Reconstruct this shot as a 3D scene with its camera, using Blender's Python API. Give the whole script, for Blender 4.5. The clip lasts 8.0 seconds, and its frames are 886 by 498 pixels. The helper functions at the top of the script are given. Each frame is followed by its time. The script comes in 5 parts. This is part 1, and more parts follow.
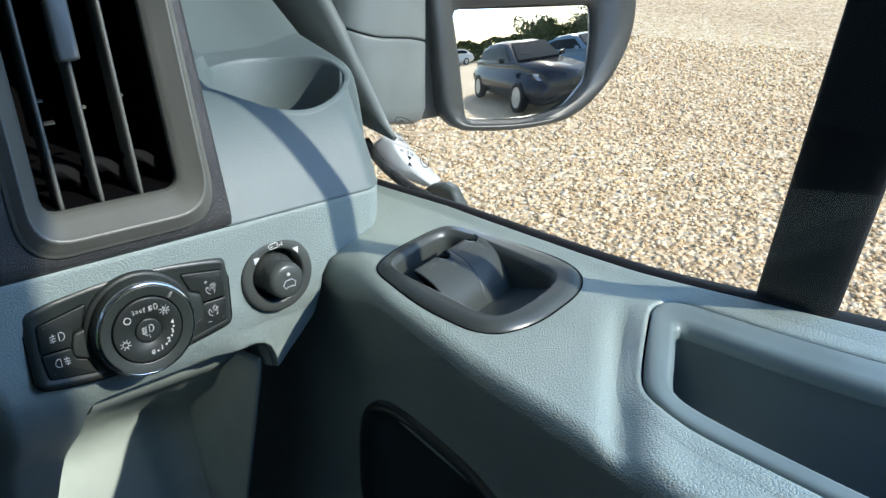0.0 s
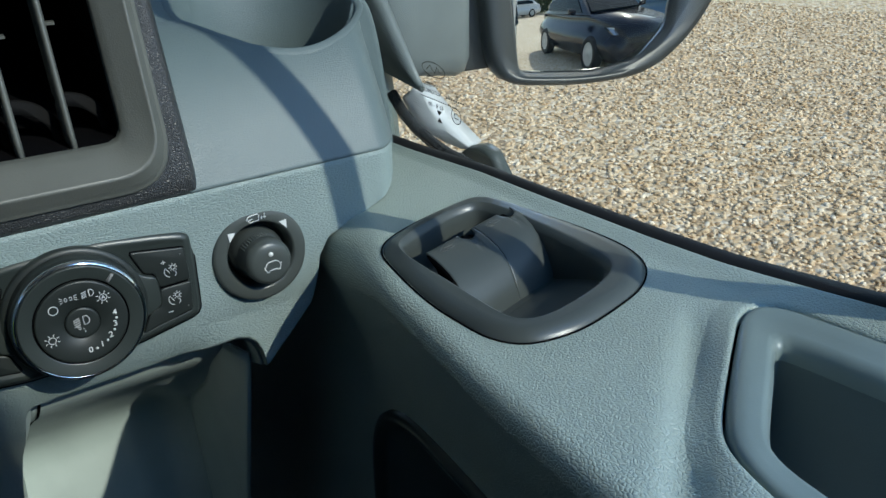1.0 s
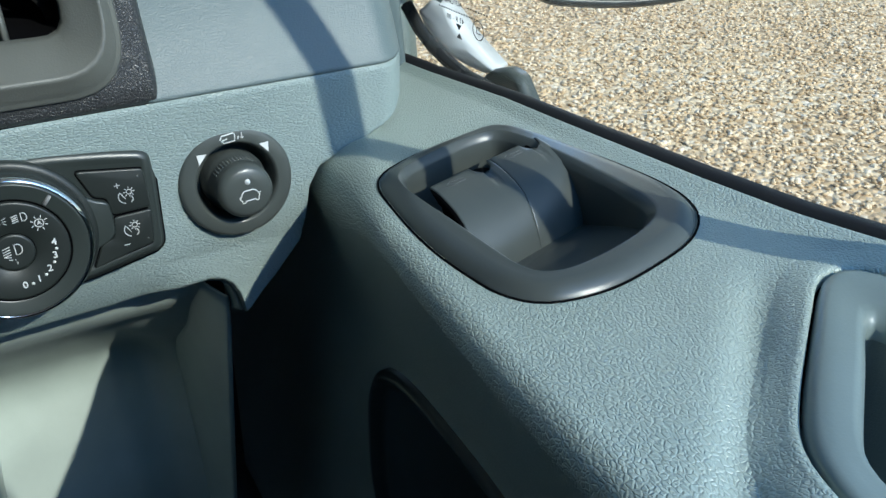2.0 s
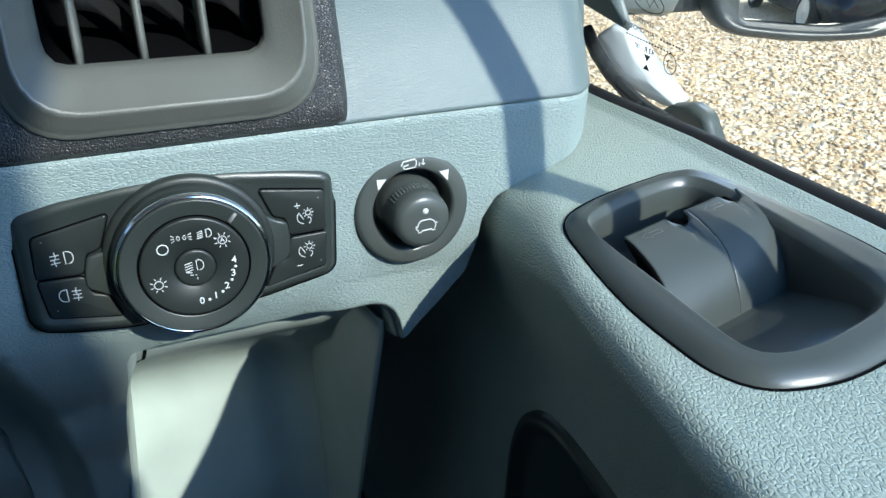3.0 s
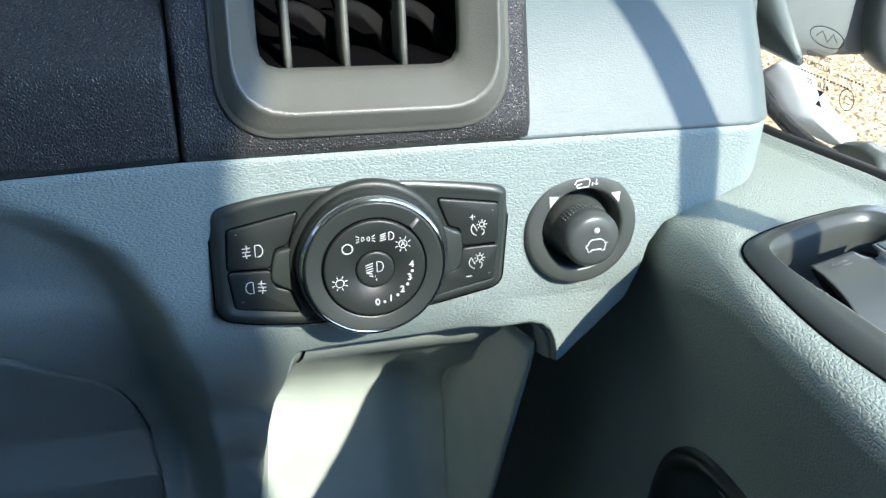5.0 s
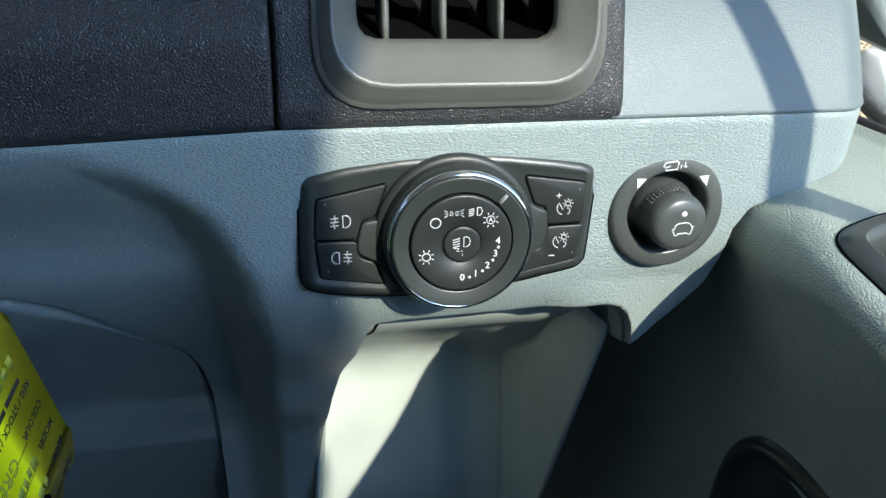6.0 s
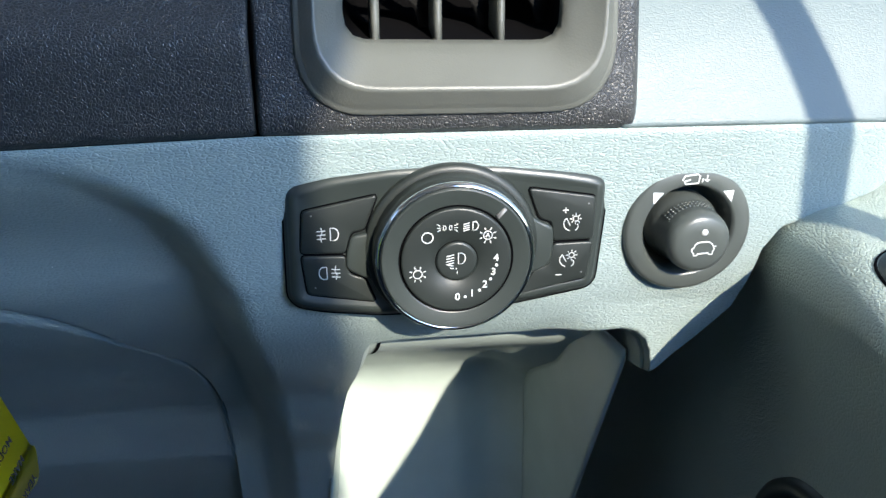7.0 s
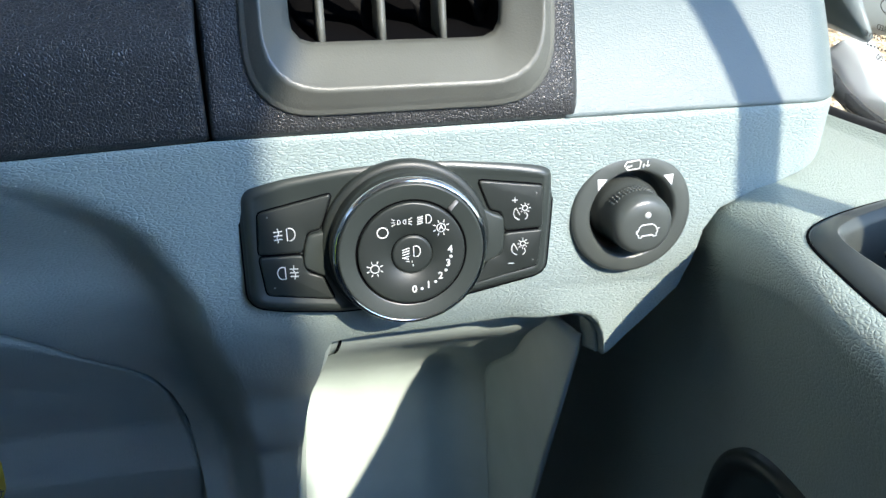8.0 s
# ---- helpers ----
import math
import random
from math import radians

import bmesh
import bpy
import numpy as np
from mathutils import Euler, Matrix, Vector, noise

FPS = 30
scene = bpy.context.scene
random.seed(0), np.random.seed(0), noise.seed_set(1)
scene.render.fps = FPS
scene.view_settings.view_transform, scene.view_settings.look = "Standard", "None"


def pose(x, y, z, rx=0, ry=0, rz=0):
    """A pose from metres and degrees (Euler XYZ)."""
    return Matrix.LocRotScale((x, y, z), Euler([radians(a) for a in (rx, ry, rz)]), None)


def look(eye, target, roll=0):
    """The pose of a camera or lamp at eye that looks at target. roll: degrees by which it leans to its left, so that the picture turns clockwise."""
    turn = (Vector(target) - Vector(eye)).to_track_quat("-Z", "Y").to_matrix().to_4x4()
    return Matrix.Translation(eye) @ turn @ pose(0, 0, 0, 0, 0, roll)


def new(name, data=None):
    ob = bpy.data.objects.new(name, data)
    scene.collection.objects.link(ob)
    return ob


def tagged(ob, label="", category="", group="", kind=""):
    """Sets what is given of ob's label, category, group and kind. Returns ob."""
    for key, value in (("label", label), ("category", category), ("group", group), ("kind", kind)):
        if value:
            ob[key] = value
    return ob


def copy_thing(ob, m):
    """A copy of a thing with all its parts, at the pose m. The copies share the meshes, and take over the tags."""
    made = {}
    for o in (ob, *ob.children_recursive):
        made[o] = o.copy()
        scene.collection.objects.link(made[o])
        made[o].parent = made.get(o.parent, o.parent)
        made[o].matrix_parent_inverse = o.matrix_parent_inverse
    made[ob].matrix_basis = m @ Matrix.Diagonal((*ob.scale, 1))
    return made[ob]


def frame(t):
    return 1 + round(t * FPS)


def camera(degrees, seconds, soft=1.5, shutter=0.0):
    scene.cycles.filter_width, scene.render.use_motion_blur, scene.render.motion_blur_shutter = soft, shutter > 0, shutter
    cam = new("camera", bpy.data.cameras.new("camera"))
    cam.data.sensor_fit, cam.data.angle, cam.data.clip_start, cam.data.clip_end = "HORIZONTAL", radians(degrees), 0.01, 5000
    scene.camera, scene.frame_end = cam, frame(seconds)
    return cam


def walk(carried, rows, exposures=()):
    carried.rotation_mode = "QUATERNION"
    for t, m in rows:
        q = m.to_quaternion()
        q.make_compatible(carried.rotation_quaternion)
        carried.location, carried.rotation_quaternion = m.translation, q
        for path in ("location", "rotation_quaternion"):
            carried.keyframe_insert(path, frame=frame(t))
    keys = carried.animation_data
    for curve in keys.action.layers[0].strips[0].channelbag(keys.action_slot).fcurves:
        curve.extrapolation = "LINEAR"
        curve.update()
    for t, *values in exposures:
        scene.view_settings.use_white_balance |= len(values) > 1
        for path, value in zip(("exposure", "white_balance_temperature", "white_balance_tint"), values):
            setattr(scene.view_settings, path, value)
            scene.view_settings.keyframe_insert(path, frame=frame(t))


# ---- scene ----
cam = camera(56.9, 8.0)
PATH = [
    (0, (-0.1328, -0.4413, 1.5558), (1.0077, 0.9357, 0.6596), 1.85),
    (0.5, (-0.0745, -0.3902, 1.5150), (0.9710, 1.0435, 0.5923), 0.55),
    (1, (-0.0351, -0.3728, 1.5019), (0.9264, 1.0969, 0.5449), 0.05),
    (1.2, (-0.0173, -0.3597, 1.5005), (0.9437, 1.0970, 0.5235), 0.52),
    (2.3, (0.0076, -0.3142, 1.4536), (0.7998, 1.1643, 0.3644), 1.36),
    (2.5, (-0.0012, -0.3028, 1.4533), (0.7346, 1.1985, 0.3558), 1.46),
    (3, (-0.0132, -0.2871, 1.4655), (0.6379, 1.2702, 0.3928), 2.19),
    (3.5, (-0.0316, -0.2812, 1.4622), (0.5276, 1.3489, 0.4472), 2.90),
    (4, (-0.0493, -0.2840, 1.4533), (0.3775, 1.4141, 0.4868), 2.17),
    (4.5, (-0.0494, -0.2839, 1.4550), (0.3916, 1.3998, 0.4698), 2.11),
    (4.7, (-0.0487, -0.2859, 1.4545), (0.4070, 1.3955, 0.4721), 2.02),
    (5.8, (-0.0608, -0.2850, 1.4537), (0.3587, 1.3963, 0.4551), 2.69),
    (6, (-0.0701, -0.2811, 1.4512), (0.2997, 1.3945, 0.4238), 2.93),
    (6.5, (-0.0713, -0.2714, 1.4456), (0.1643, 1.4287, 0.4189), 2.43),
    (7, (-0.0414, -0.2632, 1.4410), (0.1923, 1.4487, 0.4338), 1.60),
    (7.5, (-0.0427, -0.2677, 1.4396), (0.1995, 1.4538, 0.4509), 1.18),
    (8, (-0.0431, -0.2740, 1.4405), (0.3010, 1.4303, 0.4522), 0.46),
]
EXPOSURES = [(0.0, 0.95, 6750, 6), (0.5, 0.3, 6450, 2), (1.0, 0.3, 6400, 0), (2.5, 0.98, 6350, 0), (3.0, 1.22, 6350, 1), (3.5, 1.3, 6500, 3), (4.0, 1.64, 6800, 5), (4.5, 1.84, 6950, 6), (6.0, 1.46, 7100, 7), (6.5, 1.62, 7200, 8), (7.0, 1.9, 7150, 9), (8.0, 1.88, 7100, 9)]
walk(cam, [(t, look(eye, target, roll)) for t, eye, target, roll in PATH], EXPOSURES)

# ---- world and sun ----
SUN_WAY = Vector((-0.36, 1.0, -0.80)).normalized()
world = bpy.data.worlds.new("sky")
scene.world = world
world.use_nodes = True
wn = world.node_tree.nodes
sky = wn.new("ShaderNodeTexSky")
sky.sky_type = "NISHITA"
sky.sun_disc = False
sky.sun_elevation = math.asin(-SUN_WAY.z)
sky.sun_rotation = math.atan2(-SUN_WAY.x, -SUN_WAY.y)
wn["Background"].inputs["Strength"].default_value = 0.14
world.node_tree.links.new(sky.outputs[0], wn["Background"].inputs["Color"])
sun = new("sun", bpy.data.lights.new("sun", "SUN"))
sun.data.energy, sun.data.angle, sun.data.color = 2.7, radians(0.5), (1.0, 0.96, 0.88)
sun.matrix_world = look((3, -5, 6), Vector((3, -5, 6)) + SUN_WAY)

# the sky's light through the driver's window, behind the window bar
window_light = new("window_light", bpy.data.lights.new("window_light", "AREA"))
window_light.data.shape, window_light.data.size, window_light.data.size_y = "RECTANGLE", 0.48, 0.56
window_light.data.energy, window_light.data.color = 2.35, (0.13, 0.41, 1.0)
window_light.matrix_world = look((0.325, -0.55, 1.74), (-0.28, -0.06, 1.34))


# ---- materials ----
def mat(name, color, rough=0.5, metal=0.0, spec=0.5):
    m = bpy.data.materials.new(name)
    m.use_nodes = True
    b = m.node_tree.nodes["Principled BSDF"]
    b.inputs["Base Color"].default_value = (*color, 1)
    b.inputs["Roughness"].default_value = rough
    b.inputs["Metallic"].default_value = metal
    b.inputs["Specular IOR Level"].default_value = spec
    return m


def node(m, kind, **values):
    n = m.node_tree.nodes.new(kind)
    for key, value in values.items():
        n.inputs[key].default_value = value
    return n


def wire(m, a, b):
    m.node_tree.links.new(a, b)


def mottled(m, color, scale, amount, coord):
    """Soft, large-scale changes of tone and of gloss."""
    b = m.node_tree.nodes["Principled BSDF"]
    n = node(m, "ShaderNodeTexNoise", Scale=scale, Detail=4.0)
    wire(m, coord, n.inputs["Vector"])
    r = m.node_tree.nodes.new("ShaderNodeValToRGB")
    r.color_ramp.elements[0].position, r.color_ramp.elements[1].position = 0.3, 0.7
    r.color_ramp.elements[0].color = (*[c * (1 - amount) for c in color], 1)
    r.color_ramp.elements[1].color = (*[min(1, c * (1 + amount)) for c in color], 1)
    wire(m, n.outputs["Fac"], r.inputs["Fac"])
    wire(m, r.outputs["Color"], b.inputs["Base Color"])
    rough = b.inputs["Roughness"].default_value
    mr = node(m, "ShaderNodeMapRange")
    mr.inputs["To Min"].default_value, mr.inputs["To Max"].default_value = rough - 0.06, rough + 0.08
    wire(m, n.outputs["Fac"], mr.inputs["Value"])
    wire(m, mr.outputs["Result"], b.inputs["Roughness"])


def grained(name, color, rough, cell, depth, stretch=(1, 1, 1), amount=0.06, spec=0.5):
    """Moulded plastic with a leather grain: shallow cells with wrinkled valleys, cell in metres."""
    m = mat(name, color, rough, spec=spec)
    b = m.node_tree.nodes["Principled BSDF"]
    co = m.node_tree.nodes.new("ShaderNodeTexCoord").outputs["Object"]
    mp = node(m, "ShaderNodeMapping", Scale=stretch)
    wire(m, co, mp.inputs["Vector"])
    warp = node(m, "ShaderNodeTexNoise", Scale=0.6 / cell, Detail=2.0)
    wire(m, mp.outputs["Vector"], warp.inputs["Vector"])
    add = m.node_tree.nodes.new("ShaderNodeVectorMath")
    add.operation = "MULTIPLY_ADD"
    wire(m, warp.outputs["Color"], add.inputs[0])
    add.inputs[1].default_value = (cell * 0.9,) * 3
    wire(m, mp.outputs["Vector"], add.inputs[2])
    v = node(m, "ShaderNodeTexVoronoi", Scale=1 / cell)
    v.feature = "DISTANCE_TO_EDGE"
    wire(m, add.outputs["Vector"], v.inputs["Vector"])
    rise = node(m, "ShaderNodeMapRange")
    rise.interpolation_type = "SMOOTHSTEP"
    rise.inputs["From Max"].default_value = 0.22
    wire(m, v.outputs["Distance"], rise.inputs["Value"])
    n = node(m, "ShaderNodeTexNoise", Scale=1.6 / cell, Detail=3.0)
    wire(m, mp.outputs["Vector"], n.inputs["Vector"])
    mix = m.node_tree.nodes.new("ShaderNodeMath")
    mix.operation = "MULTIPLY_ADD"
    wire(m, n.outputs["Fac"], mix.inputs[0])
    mix.inputs[1].default_value = 0.9
    wire(m, rise.outputs["Result"], mix.inputs[2])
    bump = node(m, "ShaderNodeBump", Strength=1.0, Distance=depth)
    wire(m, mix.outputs[0], bump.inputs["Height"])
    wire(m, bump.outputs["Normal"], b.inputs["Normal"])
    mottled(m, color, 14.0, amount, co)
    return m


def fine(name, color, rough, size=0.0006, depth=0.00006, amount=0.08, metal=0.0, spec=0.5):
    """Smooth plastic with a fine spark-eroded texture."""
    m = mat(name, color, rough, metal, spec)
    b = m.node_tree.nodes["Principled BSDF"]
    co = m.node_tree.nodes.new("ShaderNodeTexCoord").outputs["Object"]
    n = node(m, "ShaderNodeTexNoise", Scale=1 / size, Detail=2.0)
    wire(m, co, n.inputs["Vector"])
    bump = node(m, "ShaderNodeBump", Strength=1.0, Distance=depth)
    wire(m, n.outputs["Fac"], bump.inputs["Height"])
    wire(m, bump.outputs["Normal"], b.inputs["Normal"])
    mottled(m, color, 25.0, amount, co)
    return m


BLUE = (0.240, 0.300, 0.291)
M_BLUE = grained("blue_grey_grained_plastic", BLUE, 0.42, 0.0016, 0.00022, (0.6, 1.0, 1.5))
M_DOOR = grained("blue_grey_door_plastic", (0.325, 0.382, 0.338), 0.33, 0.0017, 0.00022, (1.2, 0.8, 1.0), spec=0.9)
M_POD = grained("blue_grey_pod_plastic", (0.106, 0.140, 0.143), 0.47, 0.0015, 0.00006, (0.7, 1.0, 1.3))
M_LINING = fine("smooth_pocket_plastic", (0.175, 0.218, 0.208), 0.36, 0.0009, 0.00004)
M_COVER = fine("pale_cover_plastic", (0.34, 0.40, 0.38), 0.45, 0.0011, 0.00005)
M_BLACK = grained("black_grained_plastic", (0.027, 0.0285, 0.0295), 0.37, 0.0013, 0.00019, spec=0.6)
M_SATIN = fine("satin_charcoal_plastic", (0.098, 0.102, 0.090), 0.39, 0.0008, 0.00013, 0.10)
M_BEZEL = fine("charcoal_plastic", (0.028, 0.0345, 0.0320), 0.34, 0.0005, 0.00003)
M_SWITCH = fine("black_switch_plastic", (0.0165, 0.0205, 0.0190), 0.40, 0.0004, 0.00002, spec=0.45)
M_RIM = fine("dark_rim_plastic", (0.056, 0.064, 0.060), 0.31, 0.0005, 0.00004)
M_DARK = fine("black_plastic", (0.006, 0.0065, 0.007), 0.55, 0.001, 0.00005)
# near-black colour that stands in for deep shade in gaps, seams and hollows
M_GROOVE = mat("gap_shade_black", (0.0025, 0.0025, 0.003), 1.0, spec=0.05)
M_DUCT = mat("dull_black_duct_plastic", (0.006, 0.006, 0.006), 0.9, spec=0.2)
M_CHROME = mat("chrome", (0.62, 0.64, 0.66), 0.09, 1.0)
M_WHITE = mat("printed_white", (0.60, 0.61, 0.60), 0.5)
M_GREYPRINT = mat("printed_grey", (0.17, 0.17, 0.17), 0.5)
M_RUBBER = fine("black_rubber", (0.008, 0.008, 0.009), 0.6, 0.0008, 0.00005)
M_GLOSSRUBBER = fine("glossy_black_rubber", (0.02, 0.021, 0.022), 0.25, 0.002, 0.00003)
M_HOUSING = fine("grey_mirror_plastic", (0.026, 0.030, 0.033), 0.36, 0.001, 0.00005)
M_ARM = fine("grey_arm_plastic", (0.125, 0.145, 0.148), 0.42, 0.001, 0.00006)
M_SILVER = fine("silver_grey_paint", (0.55, 0.565, 0.575), 0.30, 0.002, 0.00001, metal=0.15)
M_MIRROR = mat("mirror", (0.9, 0.92, 0.93), 0.01, 1.0)
M_LINER = fine("pale_headliner", (0.40, 0.41, 0.42), 0.9, 0.002, 0.0002)
M_FLOOR = fine("dark_floor_mat", (0.03, 0.032, 0.035), 0.85, 0.004, 0.0006)
M_INK = mat("black_ink", (0.02, 0.02, 0.015), 0.6)
M_PEN = mat("pen_ink", (0.33, 0.32, 0.035), 0.6)
M_YELLOW = fine("yellow_card", (0.97, 0.90, 0.012), 0.42, 0.002, 0.00002, 0.03)


def glass_mat():
    m = bpy.data.materials.new("window_glass")
    m.use_nodes = True
    t = m.node_tree
    t.nodes.remove(t.nodes["Principled BSDF"])
    clear = t.nodes.new("ShaderNodeBsdfTransparent")
    clear.inputs[0].default_value = (0.93, 0.96, 0.94, 1)
    shine = t.nodes.new("ShaderNodeBsdfGlossy")
    shine.inputs["Roughness"].default_value = 0.01
    fres = t.nodes.new("ShaderNodeFresnel")
    fres.inputs["IOR"].default_value = 1.45
    mix = t.nodes.new("ShaderNodeMixShader")
    for a, b in ((fres.outputs[0], mix.inputs[0]), (clear.outputs[0], mix.inputs[1]), (shine.outputs[0], mix.inputs[2]), (mix.outputs[0], t.nodes["Material Output"].inputs[0])):
        t.links.new(a, b)
    return m


M_GLASS = glass_mat()
M_CARGLASS = mat("dark_car_glass", (0.010, 0.016, 0.020), 0.08, spec=0.12)


def stone_mat(name, ground):
    """Gravel: tan, buff, brown, grey and pale stones. ground: cells for the bed between and beyond the loose stones."""
    m = mat(name, (0.3, 0.25, 0.17), 0.75)
    b = m.node_tree.nodes["Principled BSDF"]
    r = m.node_tree.nodes.new("ShaderNodeValToRGB")
    cr = r.color_ramp
    stops = ((0.0, (0.32, 0.235, 0.15)), (0.15, (0.48, 0.355, 0.225)), (0.42, (0.60, 0.455, 0.305)), (0.65, (0.67, 0.54, 0.39)), (0.85, (0.72, 0.605, 0.465)), (1.0, (0.78, 0.70, 0.60)))
    cr.elements[0].position, cr.elements[0].color = stops[0][0], (*stops[0][1], 1)
    cr.elements[1].position, cr.elements[1].color = stops[-1][0], (*stops[-1][1], 1)
    for p, c in stops[1:-1]:
        cr.elements.new(p).color = (*c, 1)
    co = m.node_tree.nodes.new("ShaderNodeTexCoord").outputs["Object"]
    n = node(m, "ShaderNodeTexNoise", Scale=120.0, Detail=3.0)
    wire(m, co, n.inputs["Vector"])
    if ground:
        v = node(m, "ShaderNodeTexVoronoi", Scale=36.0)
        wire(m, co, v.inputs["Vector"])
        sep = m.node_tree.nodes.new("ShaderNodeSeparateColor")
        wire(m, v.outputs["Color"], sep.inputs[0])
        wire(m, sep.outputs[0], r.inputs["Fac"])
        bump = node(m, "ShaderNodeBump", Strength=1.0, Distance=0.012)
        bump.invert = True
        wire(m, v.outputs["Distance"], bump.inputs["Height"])
        wire(m, bump.outputs["Normal"], b.inputs["Normal"])
        wide = node(m, "ShaderNodeTexNoise", Scale=0.35, Detail=3.0)
        wire(m, co, wide.inputs["Vector"])
        mul = m.node_tree.nodes.new("ShaderNodeMixRGB")
        mul.blend_type = "OVERLAY"
        mul.inputs[0].default_value = 0.35
        wire(m, r.outputs["Color"], mul.inputs[1])
        wire(m, wide.outputs["Fac"], mul.inputs[2])
        wire(m, mul.outputs[0], b.inputs["Base Color"])
    else:
        geo = m.node_tree.nodes.new("ShaderNodeNewGeometry")
        wire(m, geo.outputs["Random Per Island"], r.inputs["Fac"])
        mul = m.node_tree.nodes.new("ShaderNodeMixRGB")
        mul.blend_type = "OVERLAY"
        mul.inputs[0].default_value = 0.25
        wire(m, r.outputs["Color"], mul.inputs[1])
        wire(m, n.outputs["Fac"], mul.inputs[2])
        wire(m, mul.outputs[0], b.inputs["Base Color"])
    return m


M_STONE = stone_mat("gravel_stones", False)
M_BED = stone_mat("gravel_bed", True)


# ---- mesh helpers ----
def sm(a, b, x):
    t = min(1.0, max(0.0, (x - a) / (b - a)))
    return t * t * (3 - 2 * t)


def lerp(x, xs, ys):
    return float(np.interp(x, xs, ys))


def thing(name, label, category, kind="", group="", at=(0, 0, 0)):
    ob = new(name)
    ob.location = at
    return tagged(ob, label, category, group, kind)


def part(name, bm, material, parent=None, label="", smooth=True, solid=0.0, offset=-1.0, bevel=0.0, rim=True):
    me = bpy.data.meshes.new(name)
    bm.normal_update()
    bm.to_mesh(me)
    bm.free()
    me.materials.append(material)
    for p in me.polygons:
        p.use_smooth = smooth
    ob = new(name, me)
    if parent:
        ob.parent = parent
        ob.matrix_parent_inverse = Matrix.Translation(-parent.location)
    if label:
        ob["label"] = label
    if solid:
        md = ob.modifiers.new("thickness", "SOLIDIFY")
        md.thickness, md.offset, md.use_rim = solid, offset, rim
    if bevel:
        md = ob.modifiers.new("bevel", "BEVEL")
        md.width, md.segments, md.limit_method, md.angle_limit = bevel, 3, "ANGLE", radians(35)
        md.harden_normals = False
    return ob


def sheet(us, vs, f, keep=None):
    """A surface over two lists of parameters; keep(u, v) tells which cells stay."""
    bm = bmesh.new()
    rows = [[bm.verts.new(f(u, v)) for v in vs] for u in us]
    for i in range(len(us) - 1):
        for j in range(len(vs) - 1):
            if keep is None or keep((us[i] + us[i + 1]) / 2, (vs[j] + vs[j + 1]) / 2):
                bm.faces.new((rows[i][j], rows[i + 1][j], rows[i + 1][j + 1], rows[i][j + 1]))
    loose = [v for v in bm.verts if not v.link_faces]
    bmesh.ops.delete(bm, geom=loose, context="VERTS")
    return bm


def rings(loops, close=True, cap0=False, cap1=False):
    """Skins loops of equally many points."""
    bm = bmesh.new()
    made = [[bm.verts.new(p) for p in loop] for loop in loops]
    n = len(made[0])
    for a, b in zip(made, made[1:]):
        for i in range(n if close else n - 1):
            j = (i + 1) % n
            bm.faces.new((a[i], a[j], b[j], b[i]))
    if cap0:
        bm.faces.new(made[0][::-1])
    if cap1:
        bm.faces.new(made[-1])
    bmesh.ops.recalc_face_normals(bm, faces=bm.faces)
    return bm


def round_outline(pts, r, steps=6):
    """A closed outline in 2D with its corners rounded."""
    out = []
    n = len(pts)
    for i in range(n):
        p, a, b = Vector(pts[i]), Vector(pts[i - 1]), Vector(pts[(i + 1) % n])
        ra = min(r, (a - p).length * 0.49, (b - p).length * 0.49)
        s, e = p + (a - p).normalized() * ra, p + (b - p).normalized() * ra
        for k in range(steps + 1):
            t = k / steps
            out.append(s * (1 - t) ** 2 + p * 2 * t * (1 - t) + e * t * t)
    return out


def resample(pts, n):
    pts = [Vector(p) for p in pts]
    closed = pts + [pts[0]]
    d = [0.0]
    for a, b in zip(closed, closed[1:]):
        d.append(d[-1] + (b - a).length)
    out = []
    for k in range(n):
        s = d[-1] * k / n
        i = max(j for j in range(len(pts)) if d[j] <= s + 1e-12)
        f = (s - d[i]) / max(1e-9, d[i + 1] - d[i])
        out.append(closed[i].lerp(closed[i + 1], f))
    return out


def smooth_outline(pts, n=72, rounds=3):
    """A closed outline through corner cutting, evenly spaced."""
    pts = [Vector(p) for p in pts]
    for _ in range(rounds):
        pts = [q for i in range(len(pts)) for q in (pts[i].lerp(pts[(i + 1) % len(pts)], 0.25), pts[i].lerp(pts[(i + 1) % len(pts)], 0.75))]
    return resample(pts, n)


def inset(pts, d):
    """Moves a closed counter-clockwise 2D outline inwards."""
    out = []
    n = len(pts)
    for i in range(n):
        t = (pts[(i + 1) % n] - pts[i - 1]).normalized()
        out.append(pts[i] + Vector((-t.y, t.x)) * d)
    return out


def slab(outline, lo, hi, m, edge=0.0, dome=0.0):
    """A raised plate over a 2D outline (counter-clockwise), in the frame m, with a rounded edge."""
    loops = [[m @ Vector((p.x, p.y, lo)) for p in outline]]
    if edge:
        for k in range(4):
            a = k / 3 * math.pi / 2
            loops.append([m @ Vector((p.x, p.y, hi - edge + edge * math.sin(a))) for p in inset(outline, edge * (1 - math.cos(a)))])
    else:
        loops.append([m @ Vector((p.x, p.y, hi)) for p in outline])
    return rings(loops, cap0=True, cap1=True)


def circle(r, n=48, c=(0, 0)):
    return [Vector((c[0] + r * math.cos(2 * math.pi * k / n), c[1] + r * math.sin(2 * math.pi * k / n))) for k in range(n)]


def lathe(profile, m, n=64, cap0=False, cap1=True):
    """profile: (radius, height) from the base up."""
    return rings([[m @ Vector((r * math.cos(2 * math.pi * k / n), r * math.sin(2 * math.pi * k / n), h)) for k in range(n)] for r, h in profile], cap0=cap0, cap1=cap1)


